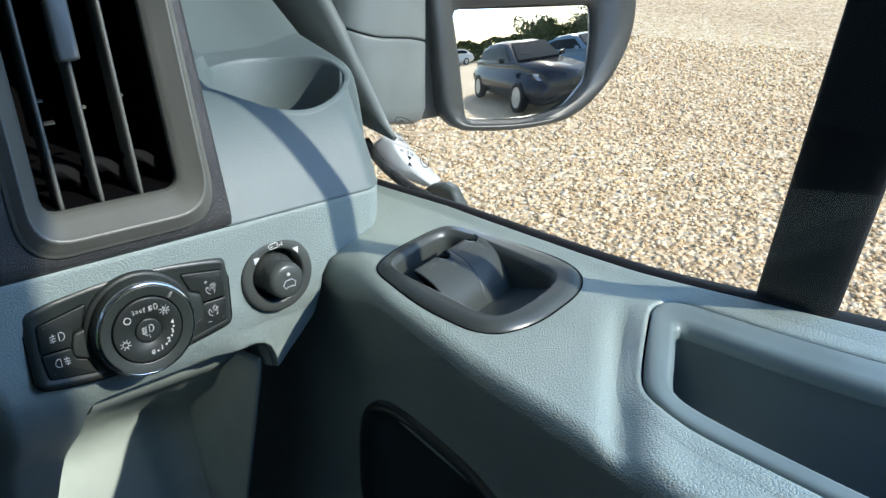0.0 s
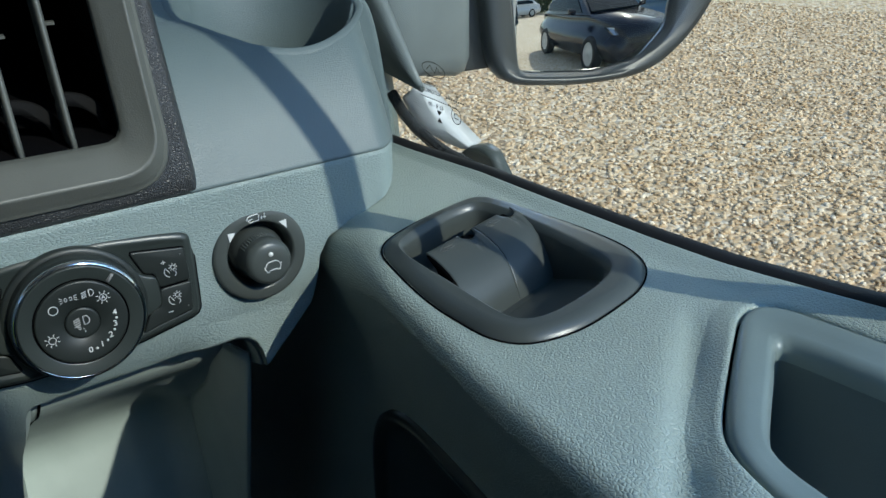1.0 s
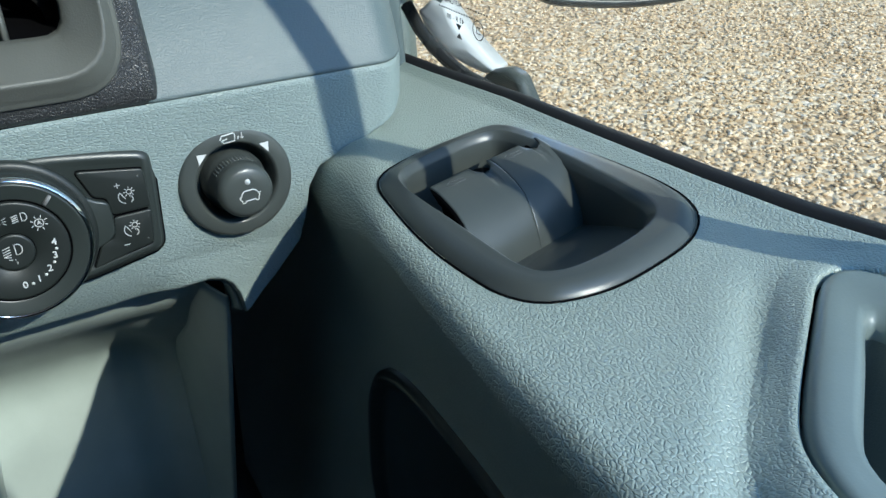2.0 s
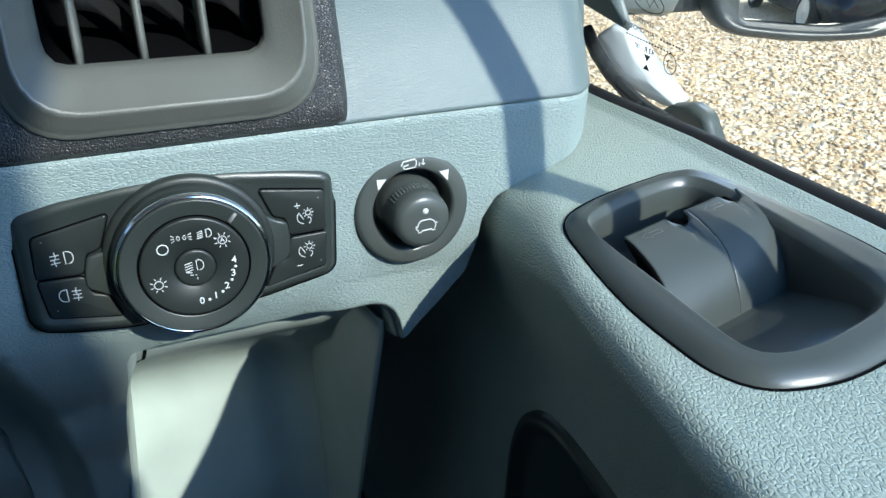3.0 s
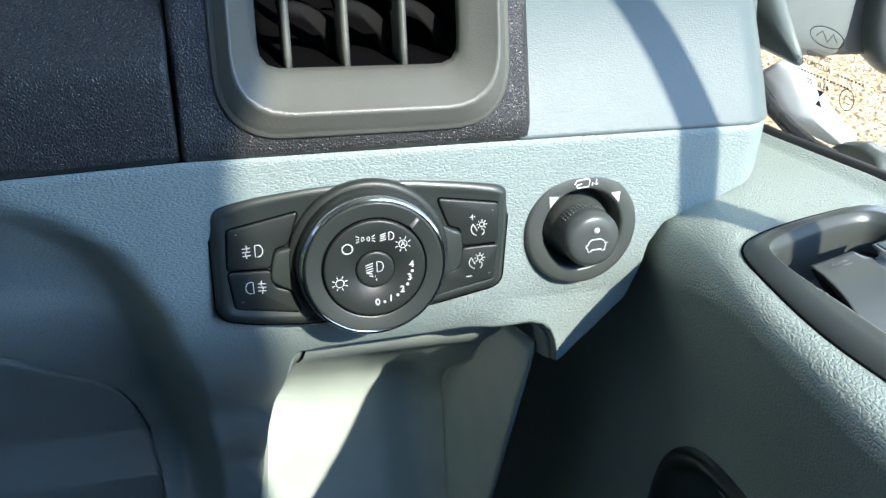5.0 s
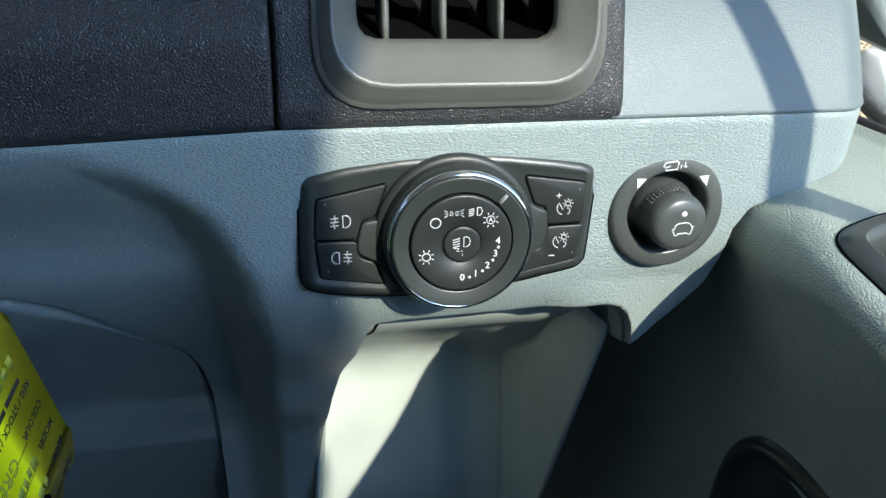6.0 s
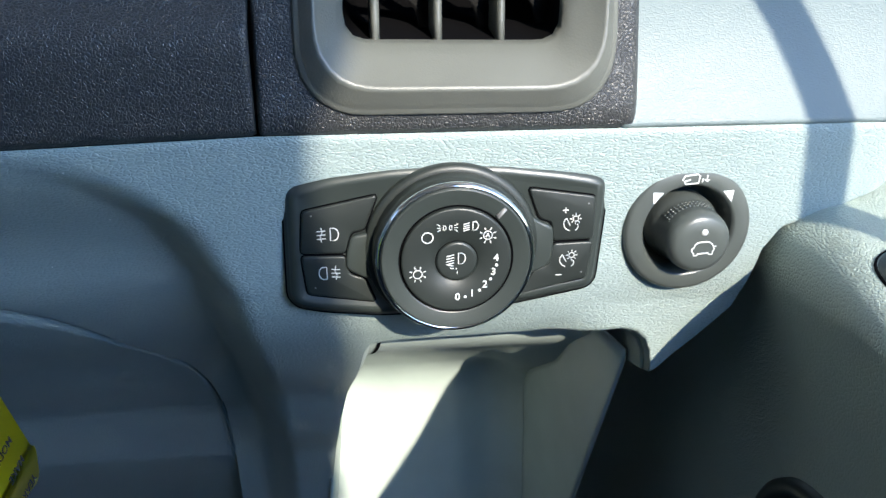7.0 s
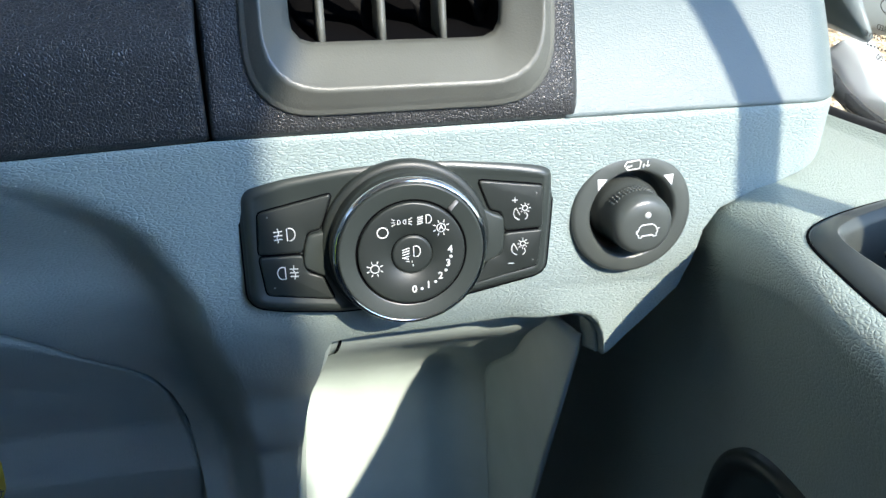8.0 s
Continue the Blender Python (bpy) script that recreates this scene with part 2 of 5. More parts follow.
def box(lo, hi):
    bm = bmesh.new()
    bmesh.ops.create_cube(bm, size=1.0)
    for v in bm.verts:
        v.co = Vector([(lo[i] + hi[i]) / 2 + v.co[i] * (hi[i] - lo[i]) for i in range(3)])
    return bm


def tube(pts, r, n=10):
    pts = [Vector(p) for p in pts]
    loops = []
    for i, p in enumerate(pts):
        t = (pts[min(i + 1, len(pts) - 1)] - pts[max(i - 1, 0)]).normalized()
        a = t.orthogonal().normalized() if i == 0 else (a - t * a.dot(t)).normalized()
        b = t.cross(a)
        loops.append([p + (a * math.cos(2 * math.pi * k / n) + b * math.sin(2 * math.pi * k / n)) * r for k in range(n)])
    return rings(loops, cap0=True, cap1=True)


def strokes(lines, width, m, h=0.0, thick=0.00012):
    """Printed lines: flat raised bands along 2D polylines in the frame m, which lie h above it."""
    bm = bmesh.new()
    for pts in lines:
        pts = [Vector(p) for p in pts]
        closed = len(pts) > 3 and (pts[0] - pts[-1]).length < 1e-7
        ws = []
        for i, p in enumerate(pts):
            a, b = pts[max(i - 1, 0)], pts[min(i + 1, len(pts) - 1)]
            if closed and i in (0, len(pts) - 1):
                a, b = pts[-2], pts[1]
            t = (b - a).normalized()
            s = Vector((-t.y, t.x)) * width / 2
            ws.append((p + s, p - s))
        top = [[bm.verts.new(m @ Vector((q.x, q.y, h + thick))) for q in w] for w in ws]
        low = [[bm.verts.new(m @ Vector((q.x, q.y, h))) for q in w] for w in ws]
        for i in range(len(ws) - 1):
            bm.faces.new((top[i][1], top[i + 1][1], top[i + 1][0], top[i][0]))
            bm.faces.new((top[i][0], top[i + 1][0], low[i + 1][0], low[i][0]))
            bm.faces.new((low[i][1], low[i + 1][1], top[i + 1][1], top[i][1]))
    return bm


def disc(c, r, m, h, thick=0.00012, n=20):
    return rings([[m @ Vector((p.x, p.y, z)) for p in circle(r, n, c)] for z in (h, h + thick)], cap0=True, cap1=True)


def arc(c, r, a0, a1, n=16):
    return [(c[0] + r * math.cos(radians(a0 + (a1 - a0) * k / n)), c[1] + r * math.sin(radians(a0 + (a1 - a0) * k / n))) for k in range(n + 1)]


def lettering(text, size, m, turn=0.0, at=(0, 0), align="CENTER", bold=0.0):
    cu = bpy.data.curves.new("lettering", "FONT")
    cu.body, cu.size, cu.align_x, cu.align_y = text, size, align, "CENTER"
    cu.extrude, cu.offset = 0.00006, bold
    cu.resolution_u = 3
    tmp = new("lettering", cu)
    bpy.context.view_layer.update()
    me = bpy.data.meshes.new_from_object(tmp.evaluated_get(bpy.context.evaluated_depsgraph_get()))
    bpy.data.objects.remove(tmp)
    bm = bmesh.new()
    bm.from_mesh(me)
    bpy.data.meshes.remove(me)
    bm.transform(m @ Matrix.Translation((at[0], at[1], 0)) @ Matrix.Rotation(radians(turn), 4, "Z"))
    return bm


def inside(p, poly):
    hit = False
    for a, b in zip(poly, poly[1:] + poly[:1]):
        if (a[1] > p[1]) != (b[1] > p[1]) and p[0] < (b[0] - a[0]) * (p[1] - a[1]) / (b[1] - a[1]) + a[0]:
            hit = not hit
    return hit


def steps(a, b, n):
    return [a + (b - a) * k / n for k in range(n + 1)]


# ---- the dashboard's surfaces ----
PROFILE_Z = [0.80, 1.00, 1.05, 1.14, 1.18, 1.21, 1.235, 1.255, 1.29, 1.3245, 1.45]
PROFILE_Y = [0.185, 0.176, 0.163, 0.100, 0.064, 0.042, 0.027, 0.022, 0.024, 0.024, 0.03]


def fold_x(z):
    return lerp(z, [1.06, 1.19, 1.251, 1.285, 1.303, 1.32], [-0.08, -0.076, -0.080, -0.093, -0.111, -0.14])


def dash_y(x, z):
    y = sum(lerp(z + d, PROFILE_Z, PROFILE_Y) for d in (-0.009, -0.0045, 0, 0.0045, 0.009)) / 5
    y -= max(0.0, y - 0.025) * sm(0.045, 0.08, x) * sm(1.05, 1.15, z)
    y += 0.034 * sm(1.325, 1.25, z) * sm(0, 0.035, fold_x(z) - x)
    return y - 0.003 + 0.06 * min(1.03, max(0.0, (x - 0.1765) / 0.035)) ** 2.2


def face_low(x):
    """The lower edge of the dashboard's face band."""
    return lerp(x, [-0.5, -0.24, -0.21, -0.19, -0.179, -0.166, -0.149, -0.136, -0.1305, -0.0355, -0.032, -0.020, 0.033, 0.0625, 0.0747, 0.0800, 0.0866, 0.0910, 0.0940, 0.0954, 0.0958, 0.0964, 0.0985, 0.1065, 0.114, 0.1215, 0.129, 0.132, 0.135, 0.142, 0.165, 0.184, 0.204, 0.210, 0.2125],
                [1.238, 1.236, 1.229, 1.2185, 1.2115, 1.195, 1.161, 1.131, 1.100, 1.208, 1.213, 1.2155, 1.2172, 1.2205, 1.2236, 1.2240, 1.2218, 1.2174, 1.2108, 1.2040, 1.1992, 1.1982, 1.1992, 1.2085, 1.2160, 1.2245, 1.233, 1.246, 1.263, 1.274, 1.2825, 1.291, 1.302, 1.313, 1.3235])


TOP = 1.3240


def top_at(x):
    """The upper edge of the face band, which falls away beyond the vent."""
    return TOP + 0.036 * min(0.0, x + 0.072)


dashboard = thing("dashboard", "blue-grey and black moulded van dashboard with grained plastic", "dashboard", at=(0, 0.2, 1.2))

face_x = steps(-0.5, -0.22, 14) + steps(-0.217, -0.1345, 34) + steps(-0.1335, -0.1300, 8) + steps(-0.1275, -0.0380, 36) + [-0.0362, -0.0355] + steps(-0.0345, -0.03, 5) + steps(-0.026, 0.080, 30) + steps(0.0815, 0.0900, 10) + steps(0.0905, 0.0980, 26) + steps(0.0995, 0.135, 32) + steps(0.1365, 0.2125, 48)


def split_z(x):
    """Where the band's upper tier of faces begins; beside the column it runs on further down."""
    if -0.1305 < x < -0.0355:
        return 1.100 + 0.108 * (x + 0.1305) / 0.095
    return face_low(x)


def cover_edge(z):
    """The edge of the column below the band, where the recess for the lower cover begins."""
    return lerp(z, [0.86, 1.03, 1.10, 1.173, 1.208], [-0.072, -0.0555, -0.0490, -0.0390, -0.0355])


def face_point(x, s):
    lo = split_z(x)
    if s < 0:
        z = lo + (lo - 0.86) * s
    else:
        z = lo + (top_at(x) - lo) * s
    hem = 0.0 if -0.1305 < x < -0.0355 else 0.007 * sm(0.0, 0.005, abs(x + 0.083) - 0.0475)
    y = dash_y(x, z) + hem * max(0.0, 1 - (z - lo) / 0.006) ** 2 + 0.0011 * max(0.0, 1 - (top_at(x) - z) / 0.003) ** 2
    if s < 0:
        x += (cover_edge(z) + 0.0355) * sm(-0.10, -0.0358, x)
        y = dash_y(x, z)
        y -= 0.012 * sm(1.14, 1.07, z) * sm(-0.105, -0.078, x)
    return (x, y, z)


def face_keep(x, s):
    """Open where the mirror adjuster is let in; the lower tier runs beside the column alone."""
    if s < 0:
        return -0.1304 < x < -0.0358
    lo = split_z(x)
    return (x - 0.099) ** 2 + (lo + (TOP - lo) * s - 1.2797) ** 2 > 0.0235 ** 2


part("face_band", sheet(face_x, steps(-1, -0.015, 66) + steps(0, 0.9, 80) + steps(0.908, 1, 14), face_point, face_keep), M_BLUE, dashboard, "blue-grey grained plastic band", solid=0.0035, rim=False)


def knee_under(x, z):
    """How far the knee panel turns under towards its foot."""
    return max(0.0, dash_y(x, 1.10) + 0.45 * (1.10 - z) - dash_y(x, z)) if z < 1.10 else 0.0


def knee_point(x, s):
    hi = lerp(x, [-0.5, -0.24, -0.21, -0.19, -0.179, -0.166, -0.149, -0.137, -0.1330, -0.1322], [1.2367, 1.2347, 1.2277, 1.2170, 1.2098, 1.1932, 1.1592, 1.1290, 1.1000, 1.06])
    hi -= 0.0007
    z = 0.72 + (hi - 0.72) * s
    e = max(0.0, 1 - (hi - z) / 0.004)
    return (x, dash_y(x, z) + 0.0015 + 0.004 * e * e + knee_under(x, z), z)


part("knee_panel", sheet(steps(-0.5, -0.24, 26) + steps(-0.236, -0.1322, 52), steps(0, 1, 80), knee_point), M_BLUE, dashboard, solid=0.003)
part("shut_line_backing", sheet(steps(-0.5, -0.09, 40), steps(0.72, 1.25, 40), lambda x, z: (x, dash_y(x, z) + 0.010 + knee_under(x, z), z)), M_GROOVE, dashboard)


def lower_y(x, z):
    base = sum(lerp(z + d, [0.80, 0.92, 0.98, 1.03, 1.062, 1.085, 1.12, 1.158, 1.185, 1.20, 1.22, 1.25], [0.140, 0.145, 0.156, 0.178, 0.194, 0.186, 0.150, 0.106, 0.070, 0.060, 0.057, 0.054]) for d in (-0.010, -0.005, 0, 0.005, 0.010)) / 5
    fold = 0.010 * sm(0.030, 0.062, x) * sm(1.12, 1.06, z) - 0.006 * math.exp(-((x - 0.075 + 0.3 * (z - 1.08)) / 0.012) ** 2) * sm(1.16, 1.12, z)
    return base + 0.045 * sm(0.06, 0.16, x) * sm(1.23, 1.15, z) + fold


def end_edge(z):
    """The front edge of the recess's far end, below the tip of the band."""
    h = max(0.0, 1.192 - z)
    return 0.0943 - 0.0106 * h, 0.0442 + 0.276 * h


def cover_point(u, z):
    right = end_edge(z)[0] - 0.009
    x = cover_edge(z) + (right - cover_edge(z)) * u
    return (x, lower_y(x, z) - 0.024 * sm(1.185, 1.13, z) * max(0.0, 1 - (right - x) / 0.045) ** 2.5, z)


part("lower_cover", sheet([u ** 1.3 for u in steps(0, 1, 60)], steps(0.80, 1.245, 100), cover_point), M_COVER, dashboard, "blue-grey lower dash cover", solid=0.003)


def end_point(t, z):
    x, y = end_edge(z)
    back = lower_y(x - 0.009, z) + 0.003 - 0.024 * sm(1.185, 1.13, z)
    return (x - 0.0105 * t ** 0.7 - 0.0015 * (1 - t) ** 6, y + (back - y) * t - 0.001 * (1 - t) ** 3, z)


part("recess_end", sheet(steps(0, 0.1, 4) + steps(0.15, 1, 14), steps(0.86, 1.200, 50), end_point), M_COVER, dashboard, "blue-grey far side of the recess", solid=0.0025)
HORN = [(0.0400, 1.2180), (0.0625, 1.2205), (0.0747, 1.2236), (0.0800, 1.2240), (0.0866, 1.2218), (0.0910, 1.2174), (0.0940, 1.2108), (0.0954, 1.2040), (0.0958, 1.1990)]


def return_point(u, v):
    """The band's hem turned back into the recess."""
    x, z = (lerp(u, range(9), [p[k] for p in HORN]) for k in (0, 1))
    return (x - 0.0010 * v, dash_y(x, z) + 0.0068 + 0.0170 * v, z + 0.0006 - 0.0075 * v * sm(4.0, 8.0, u))


part("band_return", sheet(steps(0, 8, 40), steps(0, 1, 8), return_point), M_BLUE, dashboard, solid=0.0015)


def jamb_point(t, z):
    """The recess's side wall, from the column's rounded edge back to the cover."""
    x = cover_edge(z)
    y0 = min(dash_y(x, z), lower_y(x, z)) - 0.012 * sm(1.14, 1.07, z)
    y1 = lower_y(x, z) + 0.002
    return (x + 0.0015 * (1 - (1 - t) ** 3) + 0.004 * t, y0 + (y1 - y0) * t + 0.0012 * (1 - t) ** 4, z)


part("recess_side", sheet(steps(0, 1, 14), steps(0.86, 1.212, 60), jamb_point), M_COVER, dashboard, "blue-grey side of the recess", solid=0.002)
slit = []
for z in steps(1.132, 1.200, 16):
    x, w = -0.0290 - 0.14 * (1.186 - z), 0.0009 * min(1.0, (z - 1.1315) / 0.016)
    slit.append([Vector((x + d, lower_y(x + d, z) - 0.0004, z)) for d in (-w, w)])
part("cover_slit", rings(slit, close=False), M_GROOVE, dashboard)


# black surround of the air vent, and the black panel beside it
def trim_y(z):
    return 0.0205 + 0.27 * max(0.0, z - 1.333) + 0.002 * max(0.0, 1 - (z - TOP) / 0.003) ** 2


def trim_right(z):
    return lerp(z, [1.32, 1.47, 1.6], [0.0725, 0.0675, 0.060])


VENT = (0.0035, 1.425)
vent_outer = round_outline([(-0.0575, 1.3325), (0.0610, 1.3320), (0.0590, 1.522), (-0.0555, 1.522)], 0.026, 8)
hole = inset(resample(vent_outer, 90), 0.004)


def trim_point(u, z):
    x = -0.0715 + (trim_right(z) + 0.0715) * u
    edge = 0.006 * max(0.0, 1 - (trim_right(z) - x) / 0.004) ** 2 + 0.0014 * max(0.0, 1 - (x + 0.0715) / 0.0018) ** 2
    return (x, trim_y(z) + edge, z)


part("vent_surround", sheet(steps(0, 0.06, 5) + steps(0.075, 0.93, 60) + steps(0.94, 1, 6), steps(1.3245, 1.60, 140), trim_point,
     keep=lambda u, z: not inside((-0.0715 + (trim_right(z) + 0.0715) * u, z), [tuple(p) for p in hole])), M_BLACK, dashboard, "black grained plastic surround", solid=0.003)


def panel_point(x, z):
    y = 0.0205 + 1.05 * 0.5 * (z - 1.362 + math.sqrt((z - 1.362) ** 2 + 0.00001)) + 0.03 * max(0.0, z - 1.335)
    y += 0.0014 * max(0.0, 1 - (-0.0726 - x) / 0.0020) ** 2 + 0.002 * max(0.0, 1 - (z - TOP) / 0.003) ** 2
    return (x, y, z + top_at(x) - TOP)


part("cluster_panel", sheet(steps(-0.5, -0.08, 40) + steps(-0.0790, -0.0724, 8), steps(1.3245, 1.60, 90), panel_point), M_BLACK, dashboard, "black grained plastic panel beside the vent", solid=0.003)
part("seam_backing", sheet(steps(-0.5, 0.068, 60), steps(-0.010, 0.006, 6), lambda x, h: (x, dash_y(x, top_at(x) + h) + 0.0085, top_at(x) + h)), M_GROOVE, dashboard)

# pod with the cup holder
CUP = (0.153, 0.114)


def pod_z(x, y):
    front = 1.3255 + 0.068 * (1 - (1 - min(1.0, max(0.0, (y - 0.021) / 0.083))) ** 2.3) + 0.3 * max(0.0, y - 0.104)
    top = 1.3865 + 0.011 * sm(0.1235, 0.1175, x) + 0.007 * sm(0.175, 0.220, x) + 0.32 * max(0.0, y - 0.19) + 0.10 * max(0.0, y - 0.10) + 0.10 * max(0.0, 0.12 - x)
    k = 0.006
    h = max(k - abs(front - top), 0.0) / k
    z = min(front, top) - h * h * k * 0.25
    edge = lerp(y, [0.02, 0.04, 0.1, 0.25, 0.5], [0.2045, 0.2145, 0.2265, 0.2325, 0.2405])
    return z - 0.10 * max(0.0, (x - edge + 0.012) / 0.022) ** 2.4


pod_x = steps(0.066, 0.10, 14) + steps(0.1015, 0.2435, 94)
pod_y = steps(0.0205, 0.03, 8) + steps(0.032, 0.22, 110) + steps(0.226, 0.6, 30)
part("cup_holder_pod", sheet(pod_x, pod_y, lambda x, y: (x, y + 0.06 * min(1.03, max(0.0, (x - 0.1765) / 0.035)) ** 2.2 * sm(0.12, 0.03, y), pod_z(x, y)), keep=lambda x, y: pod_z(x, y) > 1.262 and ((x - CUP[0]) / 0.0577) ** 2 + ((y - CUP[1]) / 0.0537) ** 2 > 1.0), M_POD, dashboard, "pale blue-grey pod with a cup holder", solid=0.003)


def cup_ring(f, h, a0=0.0, a1=360.0, n=96):
    """A loop round the cup holder at f times its rim, h above the pod."""
    out = []
    for k in range(n):
        a = radians(a0 + (a1 - a0) * k / (n if a1 - a0 == 360 else n - 1))
        x, y = CUP[0] + 0.0558 * math.cos(a), CUP[1] + 0.0518 * math.sin(a)
        u, v = CUP[0] + (x - CUP[0]) * f, CUP[1] + (y - CUP[1]) * f
        out.append(Vector((u, v, (pod_z(u, v) if f > 1 else pod_z(x, y)) + h)))
    return out


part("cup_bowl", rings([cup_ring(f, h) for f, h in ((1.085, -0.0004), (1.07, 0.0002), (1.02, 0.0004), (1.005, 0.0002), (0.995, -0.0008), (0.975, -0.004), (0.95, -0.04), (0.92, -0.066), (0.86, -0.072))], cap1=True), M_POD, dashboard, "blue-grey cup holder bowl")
part("dash_top", box((-1.4, 0.42, 1.02), (0.075, 0.75, 1.33)), M_DARK, dashboard, smooth=False)
part("cluster_hood", box((-1.4, 0.22, 1.33), (0.07, 0.70, 1.50)), M_DARK, dashboard, smooth=False)

rng = random.Random(8)
for _ in range(9):
    x, z = rng.uniform(-0.20, -0.06), rng.uniform(1.252, 1.318)
    bm = bmesh.new()
    bmesh.ops.create_icosphere(bm, subdivisions=1, radius=0.00022 + 0.0002 * rng.random())
    bm.transform(Matrix.Translation((x, dash_y(x, z), z)))
    part("dust_fleck", bm, M_WHITE, dashboard)

# ---- air vent ----
air_vent = thing("air_vent", "charcoal air vent with upright slats in a rounded frame", "air vent", at=(VENT[0], 0.05, VENT[1]))
out = resample(vent_outer, 96)
mid = resample(round_outline([(-0.0500, 1.3440), (0.0545, 1.3432), (0.0530, 1.515), (-0.048, 1.515)], 0.022, 8), 96)
inn = resample(round_outline([(-0.0395, 1.3566), (0.0405, 1.3556), (0.0395, 1.495), (-0.0385, 1.495)], 0.009, 8), 96)


def lean(p, proud):
    return Vector((p.x, trim_y(p.y) - proud, p.y))


loops = [[lean(p, -0.004) for p in out], [lean(p, 0.001) for p in out], [lean(p, 0.0022) for p in inset(out, 0.0008)], [lean(p, 0.0024) for p in inset(out, 0.002)]]
for t in (0.15, 0.4, 0.65, 0.85):
    loops.append([lean(a.lerp(b, t), 0.0028 + 0.0067 * t) for a, b in zip(inset(out, 0.002), mid)])
loops.append([lean(p, 0.0095) for p in mid])
for t in (0.08, 0.2, 0.45, 0.7, 0.95):
    loops.append([lean(a.lerp(b, t), 0.0093 - 0.011 * t) for a, b in zip(mid, inn)])
loops += [[lean(p, -0.003) for p in inn], [lean(p, -0.006) for p in inn]]
part("frame", rings(loops), M_SATIN, air_vent, "satin charcoal frame")
part("duct", rings([[lean(p, -0.0055) for p in inset(inn, -0.0004)], [lean(p, -0.05) for p in inset(inn, -0.001)], [lean(p, -0.16) for p in inset(inn, -0.002)]], cap1=True), M_GROOVE, air_vent)
for x in (-0.0280, -0.0050, 0.0185):
    loops = []
    for z in steps(1.3525, 1.50, 14):
        y = trim_y(z) + 0.006
        w = 0.0017
        loops.append([Vector((x + dx, y + dy, z)) for dx, dy in ((-w * 0.6, 0), (0, -0.0007), (w * 0.6, 0), (w, 0.002), (w, 0.018), (w * 0.4, 0.021), (-w * 0.4, 0.021), (-w, 0.018), (-w, 0.002))])
    part("slat", rings(loops, cap0=True, cap1=True), M_SATIN, air_vent)
for x in (-0.0280, -0.0050, 0.0185):
    # curved paddles behind the slats that swing them together
    outer, inner = [], []
    for k in range(15):
        a = radians(100 - 9.5 * k)
        for o, r in ((outer, 0.0225), (inner, 0.0165)):
            o.append(Vector((x + 0.0015 + r * math.cos(a), 0, 1.3545 + r * math.sin(a))))
    part("linkage", rings([[Vector((p.x, trim_y(1.36) + d, p.z)) for p in outer + inner[::-1]] for d in (0.024, 0.030)], cap0=True, cap1=True), M_DUCT, air_vent)
for x, z in ((-0.0225, 1.4115), (0.0005, 1.4045), (0.0235, 1.4080), (-0.0190, 1.3985)):
    part("clip", box((x - 0.003, trim_y(z) + 0.026, z - 0.0007), (x + 0.003, trim_y(z) + 0.030, z + 0.0007)), M_SATIN, air_vent, smooth=False)
tab = [Vector(p) for p in ((-0.0060, -0.001), (0.0060, -0.001), (0.0060, 0.034), (-0.0060, 0.034))]
part("slider_tab", slab(resample(round_outline([tuple(p) for p in tab], 0.002), 40), -0.004, 0.0065, Matrix(((1, 0, 0, -0.0055), (0, 0.26, -0.966, trim_y(1.437) + 0.005), (0, 0.966, 0.26, 1.437), (0, 0, 0, 1))), 0.002), M_SATIN, air_vent, "sliding grip on the middle slat")

# ---- light switch panel ----
TILT = radians(8)


def face_frame(x, y, z):
    """x along the dashboard, y up in the panel, z out towards the driver."""
    return Matrix(((1, 0, 0, x), (0, math.sin(TILT), -math.cos(TILT), y), (0, math.cos(TILT), math.sin(TILT), z), (0, 0, 0, 1)))


LP = face_frame(0.001, 0.0196, 1.279)


def mm(*pts):
    return [(a / 1000, b / 1000) for a, b in pts]


light_switch = thing("light_switch_panel", "black headlamp switch panel with a chrome-ringed rotary knob", "switch", at=LP.translation)
plate = resample(round_outline(mm((-65.8, -22), (-62.5, -26), (-52.5, -28.3), (-29, -31), (0, -30.8), (28, -28.2), (56.5, -22.8), (59.2, -20), (61.4, 17.5), (61.2, 23.5), (57.5, 26), (44, 28.6), (20, 31.8), (0, 33), (-25, 31.8), (-48, 29), (-62.8, 25.2), (-65.2, 21.5)), 0.003, 5), 150)
loops = [[LP @ Vector((p.x, p.y, h)) for p in inset(plate, d)] for d, h in ((-0.0010, -0.004), (-0.0010, 0.0003), (0.0, 0.0008), (0.0006, 0.0022), (0.0018, 0.0034), (0.0032, 0.0040), (0.0046, 0.0040), (0.0052, 0.0036))]
part("bezel", rings(loops, cap1=True), M_BEZEL, light_switch, "charcoal panel with a raised rounded border")
part("gap", rings([[LP @ Vector((p.x, p.y, h)) for p in inset(plate, d)] for d, h in ((-0.0016, -0.004), (-0.0016, 0.0002), (-0.0006, 0.0004))]), M_GROOVE, light_switch)


def light_button(pts):
    o = resample(round_outline(mm(*pts), 0.0016, 5), 80)
    part("button_gap", slab(inset(o, -0.0006), 0.003, 0.00385, LP), M_GROOVE, light_switch, smooth=False)
    return part("button", slab(o, 0.003, 0.0047, LP, 0.0007), M_SWITCH, light_switch)


